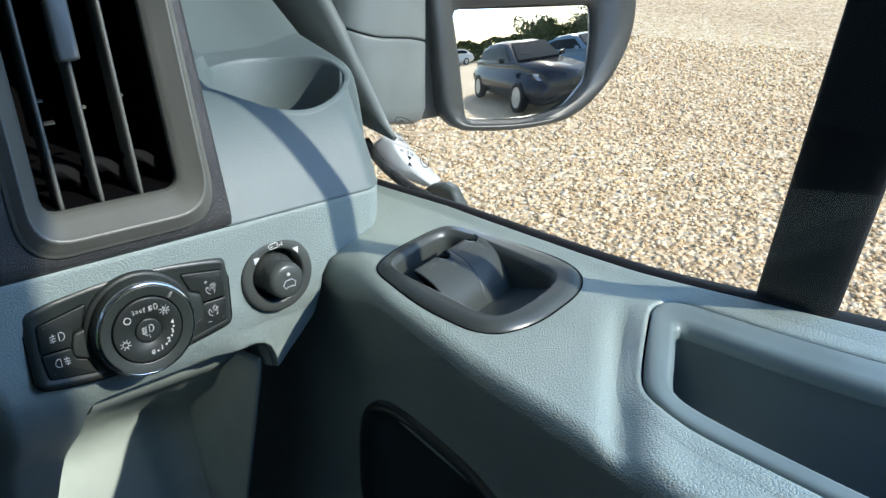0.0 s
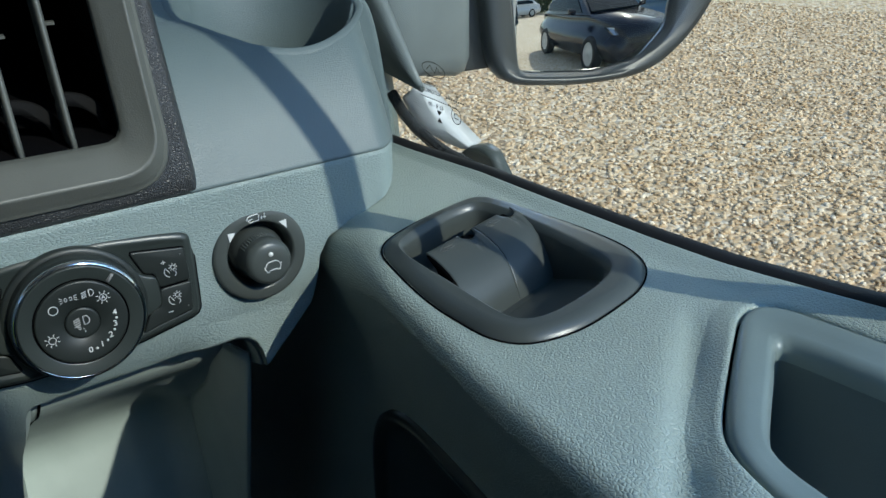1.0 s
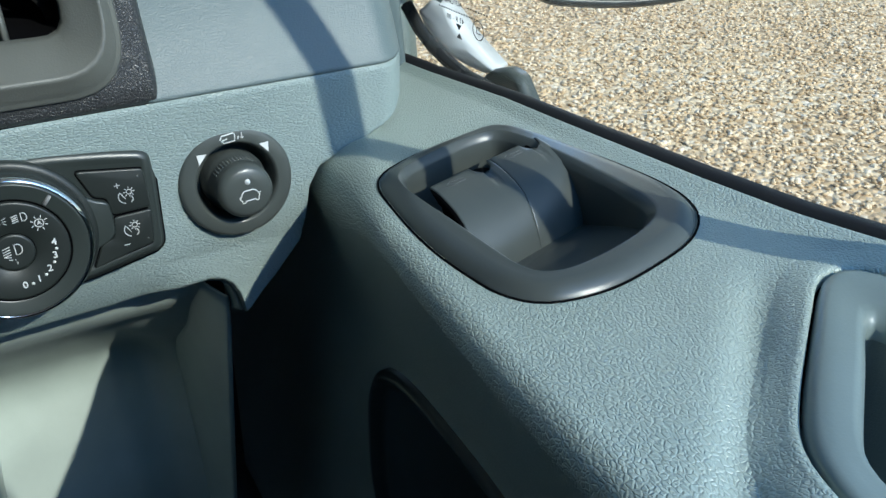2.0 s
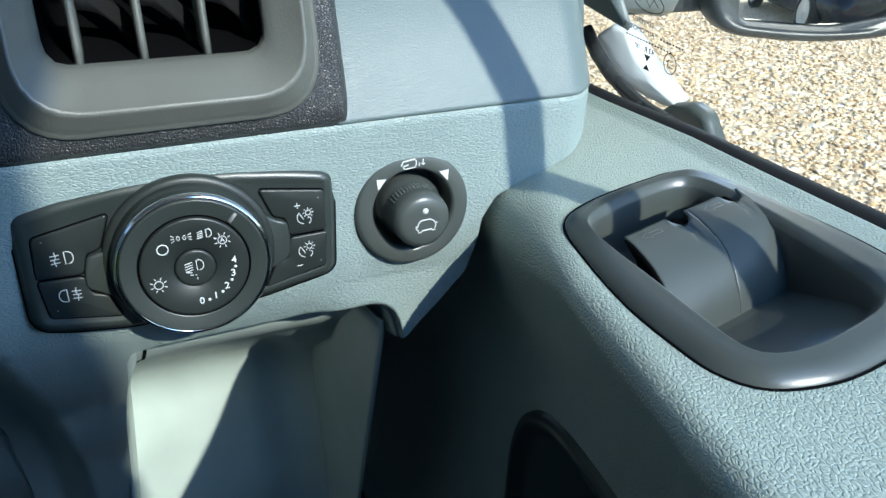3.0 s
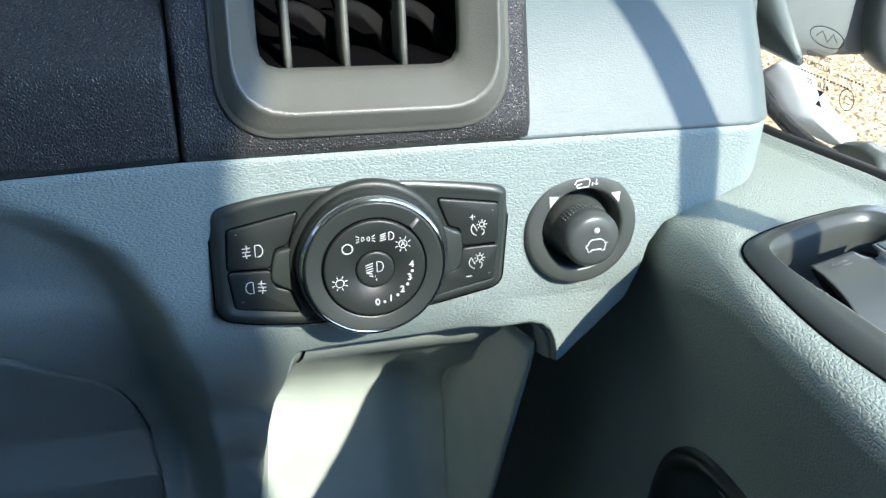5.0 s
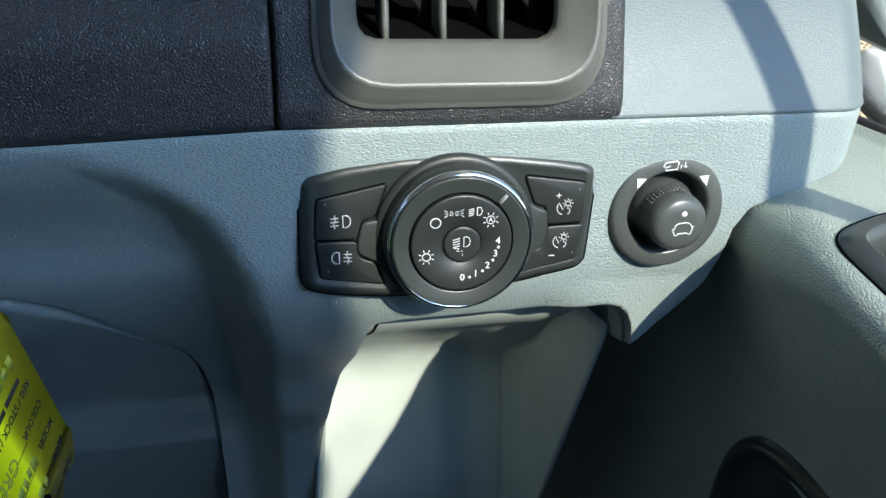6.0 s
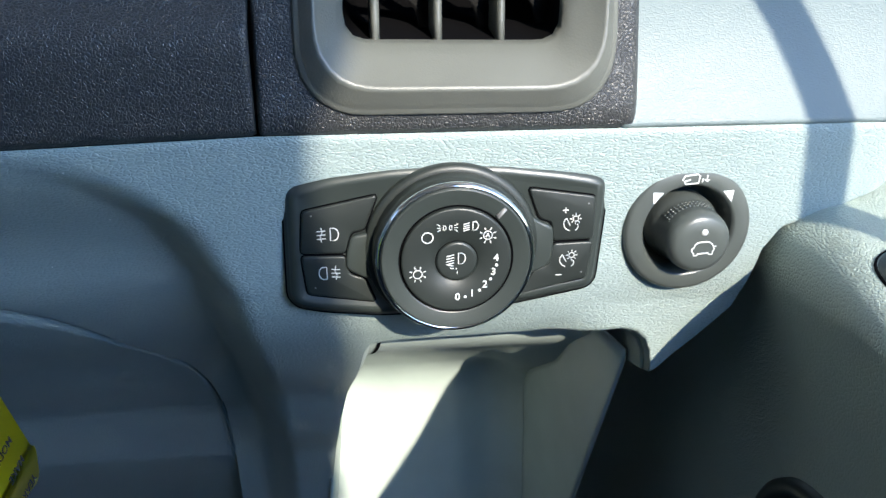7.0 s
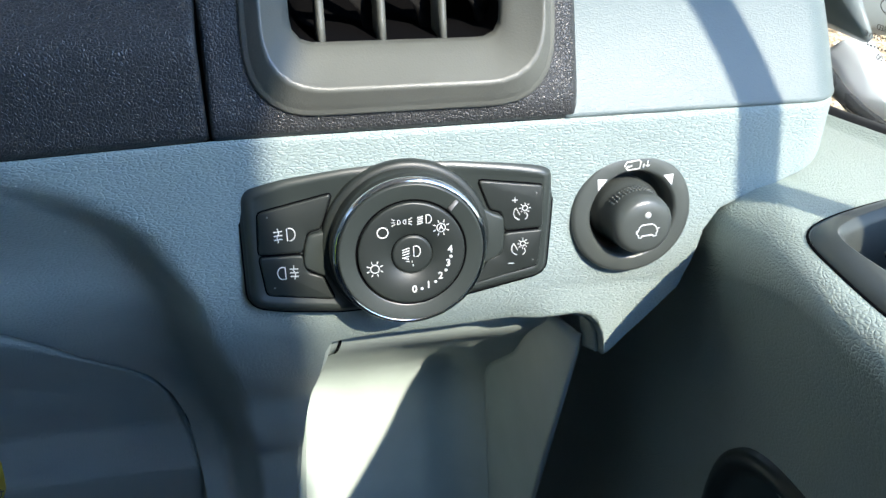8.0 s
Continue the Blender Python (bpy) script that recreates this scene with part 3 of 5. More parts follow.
b_fog = light_button([(-60.3, -2.0), (-42.9, -2.4), (-40.6, 6.0), (-35.2, 7.2), (-30.0, 21.2), (-59.0, 15.4)])
b_rear = light_button([(-58.4, -19.6), (-31.5, -24.0), (-35.6, -13.6), (-41.7, -11.4), (-43.0, -3.6), (-60.2, -3.2)])
b_plus = light_button([(40.2, -0.6), (57.0, -0.3), (56.6, 17.8), (29.2, 22.0), (34.0, 9.2), (39.2, 7.6)])
b_minus = light_button([(27.6, -23.6), (55.0, -17.4), (57.0, -1.5), (40.2, -1.8), (38.8, -11.2), (33.0, -13.0)])
for pts in ([(-43, -8.6), (-36, -12.6), (-28, -16), (-28, 12), (-32, 6.6), (-40.6, 5.2), (-42.6, -2.0)], [(28, -15), (36, -12.2), (39.4, -9.6), (40.2, -1.2), (39.6, 6.2), (34.4, 8.2), (28, 13)]):
    part("knob_shoulder", slab(resample(round_outline(mm(*pts), 0.002, 5), 60), 0.003, 0.0062, LP, 0.0012), M_BEZEL, light_switch)

BH = 0.0047


def lamp_d(c, s, flip=1):
    x, y = c
    return [(x, y - s), (x + flip * s * 0.45, y - s)] + [(x + flip * (s * 0.45 + s * 0.75 * math.sin(radians(a))), y - s * math.cos(radians(a))) for a in range(0, 181, 15)] + [(x, y + s), (x, y - s)]


def fog_lines(c, s, flip):
    x, y = c
    ls = [[(x - flip * s * 0.7, y + k * s * 0.62), (x - flip * s * 2.0, y + k * s * 0.62 - s * 0.1)] for k in (-1, 0, 1)]
    ls.append([(x - flip * s * 1.35, y + s * 1.15), (x - flip * s * 1.2, y + s * 0.4), (x - flip * s * 1.5, y - s * 0.3), (x - flip * s * 1.35, y - s * 1.15)])
    return ls


part("front_fog_symbol", strokes([lamp_d((-0.0485, 0.0058), 0.0026)] + fog_lines((-0.0485, 0.0058), 0.0026, 1), 0.00034, LP, BH), M_WHITE, b_fog, "white front fog lamp symbol")
part("rear_fog_symbol", strokes([lamp_d((-0.0505, -0.0105), 0.0026, -1)] + fog_lines((-0.0505, -0.0105), 0.0026, -1), 0.00034, LP, BH), M_WHITE, b_rear, "white rear fog lamp symbol")


def dimmer(c, s=0.0016):
    x, y = c
    sunny = (x + s * 0.9, y + s * 0.9)
    ls = [arc(sunny, s * 0.7, 0, 360)] + [[(sunny[0] + s * 1.0 * math.cos(a), sunny[1] + s * 1.0 * math.sin(a)), (sunny[0] + s * 1.5 * math.cos(a), sunny[1] + s * 1.5 * math.sin(a))] for a in [k * math.pi / 4 for k in range(8)]]
    return ls + [arc((x - s * 0.2, y - s * 0.3), s * 1.9, 130, 260), [(x - s * 0.4, y - s * 0.9), (x - s * 1.4, y + s * 0.9)], arc((x + s * 0.6, y - s * 1.2), s * 1.0, -70, 50)]


part("dimmer_up_symbol", strokes(dimmer((0.0475, 0.0072)) + [[(0.0434, 0.0124), (0.0458, 0.0124)], [(0.0446, 0.0112), (0.0446, 0.0136)]], 0.0003, LP, BH), M_WHITE, b_plus)
part("dimmer_down_symbol", strokes(dimmer((0.0468, -0.0085)) + [[(0.042, -0.0156), (0.0446, -0.0156)]], 0.0003, LP, BH), M_WHITE, b_minus)
for c, b in (((-0.0555, 0.0136), b_fog), ((-0.0553, -0.0166), b_rear), ((0.0538, 0.0148), b_plus), ((0.0528, -0.0148), b_minus)):
    part("indicator", disc(c, 0.00034, LP, BH), M_GREYPRINT, b)

KN = LP @ Matrix.Translation((-0.001, -0.0014, 0))
collar = part("collar", lathe([(0.0345, 0.0030), (0.0345, 0.0055), (0.0338, 0.0068), (0.0322, 0.0072)], KN, 96), M_SWITCH, light_switch)
knob = part("knob", lathe([(0.0318, 0.006), (0.0316, 0.0130), (0.0312, 0.0145), (0.0300, 0.0152), (0.0298, 0.0160)], KN, 96), M_SWITCH, light_switch, "black rotary knob")
part("chrome_ring", lathe([(0.0303, 0.0148), (0.0309, 0.0156), (0.0308, 0.0168), (0.0303, 0.0177), (0.0296, 0.0182), (0.0290, 0.0183), (0.0288, 0.0178)], KN, 96, cap1=False), M_CHROME, knob, "polished chrome ring")
part("knob_rim", lathe([(0.0289, 0.0176), (0.0288, 0.0184), (0.0285, 0.0188), (0.0282, 0.0189), (0.0279, 0.01885), (0.0232, 0.0180), (0.0229, 0.0179), (0.0222, 0.0178), (0.0219, 0.0174)], KN, 96, cap1=False), M_BEZEL, knob)
part("dial_gap", lathe([(0.0222, 0.0178), (0.0214, 0.0170), (0.0210, 0.0170)], KN, 96), M_GROOVE, knob)
part("dial", lathe([(0.0212, 0.0165), (0.0212, 0.0184), (0.0209, 0.0188), (0.0203, 0.0189), (0.0086, 0.0189), (0.0083, 0.0186), (0.0081, 0.0182)], KN, 96), M_SWITCH, knob)
part("centre_gap", lathe([(0.0083, 0.01835), (0.0078, 0.01836)], KN, 48), M_GROOVE, knob)
part("centre_button", lathe([(0.0079, 0.018), (0.0079, 0.0191), (0.0076, 0.0195), (0.0068, 0.0197), (0.003, 0.0192)], KN, 48), M_SWITCH, knob)
pm = KN @ Matrix.Rotation(radians(-42), 4, "Z")
part("pointer", slab(round_outline(mm((-0.75, 22.9), (0.75, 22.9), (0.75, 27.4), (-0.75, 27.4)), 0.0003, 3), 0.018, 0.0192, pm), M_GREYPRINT, knob, "grey pointer mark")
DH = 0.0189


def sun_symbol(c, s):
    return [arc(c, s, 0, 360)] + [[(c[0] + s * 1.35 * math.cos(a), c[1] + s * 1.35 * math.sin(a)), (c[0] + s * 2.0 * math.cos(a), c[1] + s * 2.0 * math.sin(a))] for a in [radians(22.5 + 45 * k) for k in range(8)]]


def headlamp(c, s):
    return [lamp_d(c, s)] + [[(c[0] - s * 0.75, c[1] + k * s), (c[0] - s * 2.1, c[1] + k * s - s * 0.35)] for k in (-0.75, -0.25, 0.25, 0.75)]


part("off_symbol", strokes([arc((-0.0112, 0.0098), 0.0021, 0, 360, 28)], 0.00040, KN, DH), M_WHITE, knob)
sl = []
for f in (-1, 1):
    c = (-0.0036 + f * 0.0016, 0.0136)
    sl += [lamp_d(c, 0.00085, -f)] + [[(c[0] + f * 0.0010, c[1] + k * 0.0007), (c[0] + f * 0.0024, c[1] + k * 0.0015)] for k in (-1, 0, 1)]
part("sidelight_symbol", strokes(sl, 0.00023, KN, DH), M_WHITE, knob)
part("headlamp_symbol", strokes(headlamp((0.0060, 0.0140), 0.0017), 0.00032, KN, DH), M_WHITE, knob)
part("auto_symbol", strokes(sun_symbol((0.0118, 0.0100), 0.0017), 0.0003, KN, DH), M_WHITE, knob)
part("auto_letter", lettering("A", 0.0026, KN @ Matrix.Translation((0.0118, 0.0100, DH)), bold=0.00003), M_WHITE, knob)
part("lamp_symbol", strokes(sun_symbol((-0.0149, -0.0050), 0.0017), 0.00032, KN, DH), M_WHITE, knob)
part("levelling_symbol", strokes(headlamp((0.0006, 0.0012), 0.0022) + [[(-0.0034, -0.0014), (-0.0014, -0.0018)], [(-0.0026, -0.0026), (-0.0012, -0.0029)], [(-0.0002, -0.0026), (-0.0002, -0.0032)], [(0.0002, -0.0050), (0.0002, -0.0040)]], 0.00031, KN, 0.0195), M_WHITE, knob)
for text, a in (("0", -88), ("1", -66), ("2", -43), ("3", -20), ("4", 2)):
    p = (0.0153 * math.cos(radians(a)), 0.0153 * math.sin(radians(a)))
    part("numeral", lettering(text, 0.0042, KN @ Matrix.Translation((0, 0, DH)), at=p, bold=0.00004), M_WHITE, knob)
for a in (-77, -54.5, -31.5, -9):
    part("dot", disc((0.0157 * math.cos(radians(a)), 0.0157 * math.sin(radians(a))), 0.00062, KN, DH), M_WHITE, knob)

# ---- mirror adjuster ----
MP = face_frame(0.0990, 0.0206, 1.2797)
adjuster = thing("mirror_switch", "round black mirror adjuster with a stub knob in a dished ring", "switch", at=MP.translation)
ring = part("ring", lathe([(0.0272, -0.002), (0.0272, 0.0012), (0.0266, 0.0024), (0.0254, 0.0030), (0.0205, 0.0032), (0.0196, 0.0029), (0.0188, 0.0010), (0.0180, -0.006), (0.0172, -0.010), (0.012, -0.011)], MP, 72), M_RIM, adjuster, "charcoal dished ring")
mk = MP @ Matrix.Translation((0.0005, -0.0015, 0))
stub = part("stub_knob", lathe([(0.0152, -0.0105), (0.0152, -0.004), (0.0142, -0.001), (0.0136, 0.0005), (0.0132, 0.0095), (0.0129, 0.0124), (0.0119, 0.0144), (0.0100, 0.0155), (0.006, 0.0158), (0.002, 0.0157)], mk, 72), M_RIM, adjuster, "black stub knob")
for r0 in range(3):
    for k in range(13):
        a = radians(60 + 7.0 * k)
        c = mk @ Vector((0.01335 * math.cos(a), 0.01335 * math.sin(a), 0.0020 + 0.0022 * r0))
        bm = bmesh.new()
        bmesh.ops.create_uvsphere(bm, u_segments=6, v_segments=4, radius=0.00062)
        bm.transform(Matrix.Translation(c))
        part("grip_bead", bm, M_RIM, stub)
part("position_dot", disc((0.0006, 0.0052), 0.00135, mk, 0.0157, 0.00025), M_WHITE, stub, "white position dot")
car_line = [(-0.0052, 0.0006), (-0.0040, 0.0010), (-0.0036, 0.0030), (-0.0022, 0.0044), (0.0022, 0.0047), (0.0038, 0.0034), (0.0046, 0.0018), (0.0058, 0.0020)]
car_low = [(-0.0042, 0.0010), (-0.0050, -0.0006), (-0.0040, -0.0018), (-0.0038, -0.0034), (-0.0024, -0.0034), (-0.0022, -0.0024), (0.0026, -0.0020), (0.0030, -0.0030), (0.0044, -0.0028), (0.0044, -0.0012), (0.0050, 0.0004), (0.0044, 0.0018)]
part("van_symbol", strokes([[(x * 0.95 + 0.0006, y * 0.72 - 0.0022) for x, y in ln] for ln in (car_line, car_low)], 0.00045, mk, 0.0157, 0.00025), M_WHITE, stub, "white vehicle outline symbol")
for x, f in ((-0.0148, 1), (0.0152, -1)):
    tri = [Vector((x - f * 0.0021, 0.0168)), Vector((x - f * 0.0016, 0.0118)), Vector((x + f * 0.0024, 0.0165))]
    if f < 0:
        tri = tri[::-1]
    part("arrow_mark", slab(tri, 0.0028, 0.00335, MP), M_WHITE, ring, smooth=False)
part("fold_symbol", strokes([[(-0.0052, 0.0215), (-0.0042, 0.0234), (0.0012, 0.0240), (0.0020, 0.0232), (0.0016, 0.0203), (-0.0036, 0.0198), (-0.0042, 0.0206)], [(-0.0018, 0.0218), (-0.0046, 0.0208)], [(-0.0034, 0.0216), (-0.0046, 0.0208)], [(0.0032, 0.0206), (0.0034, 0.0222)], [(0.0052, 0.0236), (0.0050, 0.0208), (0.0041, 0.0217)], [(0.0050, 0.0208), (0.0060, 0.0216)]], 0.00055, MP, 0.0031, 0.00025), M_WHITE, ring, "white folding mirror symbol")

# ---- driver's door ----
def top_z(x, y):
    d = max(0.0, -0.15 - y)
    return 1.2804 + 0.05 * x - 0.06 * y + 0.1 * d * d / (d + 0.03)


def inner_x(y):
    return lerp(y, [-0.55, -0.4, -0.25, -0.2, -0.138, -0.068, -0.004, 0.15, 0.4], [0.084, 0.098, 0.113, 0.118, 0.124, 0.130, 0.138, 0.148, 0.155])


def sill_x(y):
    return lerp(y, [-0.55, -0.3, -0.235, -0.173, -0.115, -0.075, -0.026, 0.019, 0.083, 0.15, 0.3], [0.318, 0.288, 0.280, 0.272, 0.264, 0.260, 0.255, 0.251, 0.240, 0.232, 0.215])


def crease(x, y):
    """A soft fold that runs inwards across the door in front of the pocket."""
    a, b = Vector((0.236, -0.172)), Vector((0.110, -0.275))
    t = (b - a).normalized()
    d = (Vector((x, y)) - a)
    side, along = t.x * d.y - t.y * d.x, d.dot(t)
    return sm(-0.01, 0.05, along) * (-0.0052 * math.exp(-(side / 0.008) ** 2) + 0.0020 * math.exp(-((side - 0.017) / 0.010) ** 2))


def roll(y):
    """The radius of the inner edge, softer towards the front."""
    return 0.010 + 0.018 * sm(-0.07, 0.02, y)


def door_point(y, s):
    """s 0 to 1: from the sill inwards; 1 to 2: round the edge; 2 to 3: down the side."""
    xi, xo, r = inner_x(y), sill_x(y), roll(y)
    if s <= 1:
        x = xo + (xi + r - xo) * s
        z = top_z(x, y) + 0.004 * sm(0.14, 0.0, s) - 0.006 * max(0.0, 1 - s / 0.03) ** 2 + crease(x, y)
        return (x, y, z)
    c = (xi + r, top_z(xi + r, y) - r)
    if s <= 2:
        a = radians(90 + 112 * (s - 1))
        p = Vector((c[0] + r * math.cos(a), c[1] + r * math.sin(a)))
        return (p.x, y, p.y + crease(p.x, y) * (2 - s))
    a = radians(202)
    p = Vector((c[0] + r * math.cos(a), c[1] + r * math.sin(a)))
    q = [p, Vector((0.160, 1.19)), Vector((0.168, 1.12)), Vector((0.172, 0.95)), Vector((0.165, 0.70))]
    k = (s - 2) * 4
    i = min(3, int(k))
    e = q[i].lerp(q[i + 1], k - i)
    return (e.x, y, e.y)


def plan(pts, n=96, rounds=3):
    return smooth_outline(pts, n, rounds)


BZ_OUT = plan([(0.1400, -0.100), (0.1420, -0.122), (0.1440, -0.136), (0.1510, -0.148), (0.1620, -0.1535), (0.1800, -0.1565), (0.2040, -0.1525), (0.2240, -0.1475), (0.2390, -0.137), (0.2465, -0.124), (0.2485, -0.108), (0.2460, -0.080), (0.2415, -0.052), (0.2370, -0.028), (0.2320, -0.013), (0.2220, -0.0065), (0.2080, -0.0085), (0.1850, -0.0125), (0.1650, -0.0185), (0.1520, -0.026), (0.1460, -0.038), (0.1430, -0.060), (0.1408, -0.080)])
BZ_IN = plan([(0.1535, -0.085), (0.1545, -0.112), (0.1555, -0.130), (0.1590, -0.1390), (0.1680, -0.1430), (0.1800, -0.1430), (0.1980, -0.1400), (0.2140, -0.1355), (0.2240, -0.1290), (0.2285, -0.119), (0.2290, -0.102), (0.2280, -0.078), (0.2265, -0.052), (0.2245, -0.034), (0.2200, -0.0225), (0.2120, -0.0195), (0.1980, -0.0205), (0.1800, -0.0255), (0.1640, -0.0310), (0.1550, -0.0370), (0.1520, -0.048), (0.1520, -0.064)])
PK_OUT = plan([(0.144, -0.380), (0.142, -0.460), (0.200, -0.475), (0.272, -0.470), (0.268, -0.380), (0.259, -0.310), (0.257, -0.260), (0.257, -0.225), (0.256, -0.201), (0.249, -0.192), (0.236, -0.1935), (0.220, -0.204), (0.198, -0.219), (0.178, -0.233), (0.162, -0.246), (0.153, -0.262), (0.149, -0.285), (0.147, -0.320)], 120)
PK_IN = plan([(0.157, -0.360), (0.156, -0.440), (0.200, -0.450), (0.246, -0.445), (0.241, -0.370), (0.2345, -0.310), (0.2335, -0.260), (0.2335, -0.230), (0.232, -0.2165), (0.2255, -0.2185), (0.210, -0.2300), (0.190, -0.2435), (0.175, -0.2540), (0.167, -0.2630), (0.164, -0.280), (0.161, -0.305)], 120)
bz_hole = [tuple(p) for p in inset(BZ_OUT, 0.006)]
pk_hole = [tuple(p) for p in inset(PK_OUT, -0.005)]

door = thing("driver_door", "blue-grey grained van door trim with a switch recess and a pocket", "door", at=(0.22, -0.1, 0.7))


def door_keep(y, s):
    if s >= 1.25:
        return True
    x, _, _ = door_point(y, s)
    return not inside((x, y), bz_hole) and not inside((x, y), pk_hole)


ys = steps(-0.56, -0.48, 8) + steps(-0.478, 0.02, 249) + steps(0.025, 0.40, 40)
ss = steps(0, 0.06, 6) + steps(0.075, 1, 62) + steps(1.06, 2, 16) + steps(2.05, 3, 20)
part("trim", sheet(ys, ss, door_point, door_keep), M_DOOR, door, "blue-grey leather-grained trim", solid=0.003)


def on_top(p, h):
    xi, xo = inner_x(p.y), sill_x(p.y)
    s = (xo - p.x) / (xo - xi - roll(p.y))
    return Vector((p.x, p.y, top_z(p.x, p.y) + 0.004 * sm(0.14, 0.0, s) + crease(p.x, p.y) + h))


# the trim's turned-in edge round the pocket
part("pocket_edge", rings([[on_top(p, h) for p in inset(PK_OUT, d)] for d, h in ((-0.012, 0.0001), (-0.009, 0.0005), (-0.003, 0.0007), (-0.001, 0.0004), (0.0, -0.0008), (0.0002, -0.006))]), M_DOOR, door)


# flush lining round the pocket, with a shadow gap, and its bin
part("pocket_gap", rings([[on_top(p, h) for p in o] for o, h in ((inset(PK_OUT, -0.003), -0.0045), (inset(PK_OUT, 0.004), -0.0045))]), M_GROOVE, door)
loops = [[on_top(p, h) for p in inset(PK_OUT, d)] for d, h in ((0.0011, -0.006), (0.0013, -0.0010), (0.0021, 0.0003), (0.0045, 0.0008))]
for t in (0.35, 0.7, 0.88):
    loops.append([on_top(a.lerp(b, t), 0.0008 - 0.0006 * t) for a, b in zip(inset(PK_OUT, 0.0045), PK_IN)])
loops += [[on_top(p, h) for p in inset(PK_IN, d)] for d, h in ((0, -0.002), (0.0012, -0.005), (0.0016, -0.009))]
part("pocket_lining", rings(loops), M_LINING, door, "smooth blue-grey pocket lining")
# same plastic as the lining; the darker tone paints in the bin's shade
part("pocket_bin", rings([[on_top(p, h) for p in inset(PK_IN, d)] for d, h in ((0.001, -0.0085), (0.004, -0.085), (0.012, -0.092))], cap1=True), M_POD, door, "blue-grey pocket bin, shade put into a darker tone")

# black weather seal along the sill, chrome-bright edge, window bar
seal = []
for y in steps(-0.56, 0.30, 60):
    x, z = sill_x(y), top_z(sill_x(y), y)
    seal.append([Vector((x + dx, y, z + dz)) for dx, dz in ((0.0005, -0.012), (0.0, 0.001), (0.002, 0.0042), (0.007, 0.0048), (0.011, 0.002), (0.012, -0.02))])
part("sill_seal", rings(seal, cap0=True, cap1=True), M_RUBBER, door, "black rubber window seal")
bar = []
for z in steps(1.255, 2.24, 18):
    y0, y1, x = -0.2320 - 0.116 * (z - 1.32), -0.2780 - 0.116 * (z - 1.32), 0.286 - 0.10 * (z - 1.31)
    bar.append([Vector(p) for p in ((x - 0.0025, y0 - 0.0008, z), (x - 0.001, y0, z), (x + 0.001, y0, z), (x + 0.005, y1, z), (x + 0.003, y1, z), (x + 0.0015, y1 + 0.0008, z))])
part("window_bar", rings(bar, cap0=True, cap1=True), M_RUBBER, door, "black upright window bar", bevel=0.0015)
pane = sheet(steps(-1.12, 0.34, 8), steps(1.25, 2.24, 6), lambda y, z: (0.2603 - 0.095 * y - 0.10 * (z - 1.30), y, z))
bmesh.ops.reverse_faces(pane, faces=pane.faces)
glass = part("window_glass", pane, M_GLASS, door, "clear side window glass")
glass.visible_shadow = False

# marks etched on the glass: an oval badge outline, rows of small print, a ring
GM = Matrix(((-0.095, -0.10, -1, 0.3895), (1, 0, 0, 0.0), (0, 1, 0, 0.0), (0, 0, 0, 1)))


def oval(c, a, b, n=28):
    return [(c[0] + a * math.cos(2 * math.pi * k / n), c[1] + b * math.sin(2 * math.pi * k / n)) for k in range(n + 1)]


part("oval_mark", strokes([oval((0.0715, 1.3485), 0.0120, 0.0050), [(0.064, 1.3475), (0.0675, 1.3510), (0.0705, 1.3462), (0.0750, 1.3510), (0.079, 1.3475)]], 0.00045, GM), M_INK, door, "dark oval printed on the glass")
for text, y, z, size in (("TEMPERED", 0.0745, 1.3375, 0.0040), ("AUTOMOTIVE", 0.0775, 1.3325, 0.0042), ("43 R - 00", 0.0720, 1.3232, 0.0046)):
    part("print", lettering(text, size * 0.95, GM @ Matrix.Translation((y, z, 0.0002)), bold=0.0), M_INK, door)
for y0, y1, z in ((0.0600, 0.0430, 1.3322), (0.0880, 0.0500, 1.3275)):
    bits = []
    y = y0
    while y > y1:
        bits.append([(y, z), (y - 0.0013, z)])
        y -= 0.0024
    part("print_bar", strokes(bits, 0.0009, GM), M_INK, door)
part("ring_mark", strokes([oval((0.0510, 1.3218), 0.0048, 0.0055), [(0.0490, 1.3235), (0.0525, 1.3235), (0.0525, 1.3200), (0.0485, 1.3200)]], 0.0005, GM), M_INK, door)
for f in (1, -1):
    tri = [Vector((0.0690 - f * 0.0026, 1.3165 + f * 0.0042)), Vector((0.0690 + f * 0.0026, 1.3165 + f * 0.0042)), Vector((0.0690, 1.3165 + f * 0.0008))]
    part("arrow_print", slab(tri, 0.0001, 0.0003, GM), M_INK, door, smooth=False)

# speaker cover low on the door
SPK = Matrix(((0, 0, -1, 0.164), (1, 0, 0, -0.083), (0, 1, 0, 1.090), (0, 0, 0, 1)))
sp = [Vector((0.095 * math.copysign(abs(math.cos(a)) ** 0.65, math.cos(a)), 0.083 * math.copysign(abs(math.sin(a)) ** 0.65, math.sin(a)))) for a in [2 * math.pi * k / 72 for k in range(72)]]
speaker = part("speaker_cover", rings([[SPK @ Vector((p.x, p.y, h)) for p in inset(sp, d)] for d, h in ((-0.002, -0.02), (-0.001, 0.004), (0.002, 0.0065), (0.006, 0.0065), (0.009, 0.002), (0.014, 0.0))], cap1=True), M_BEZEL, door, "dark oval speaker cover")

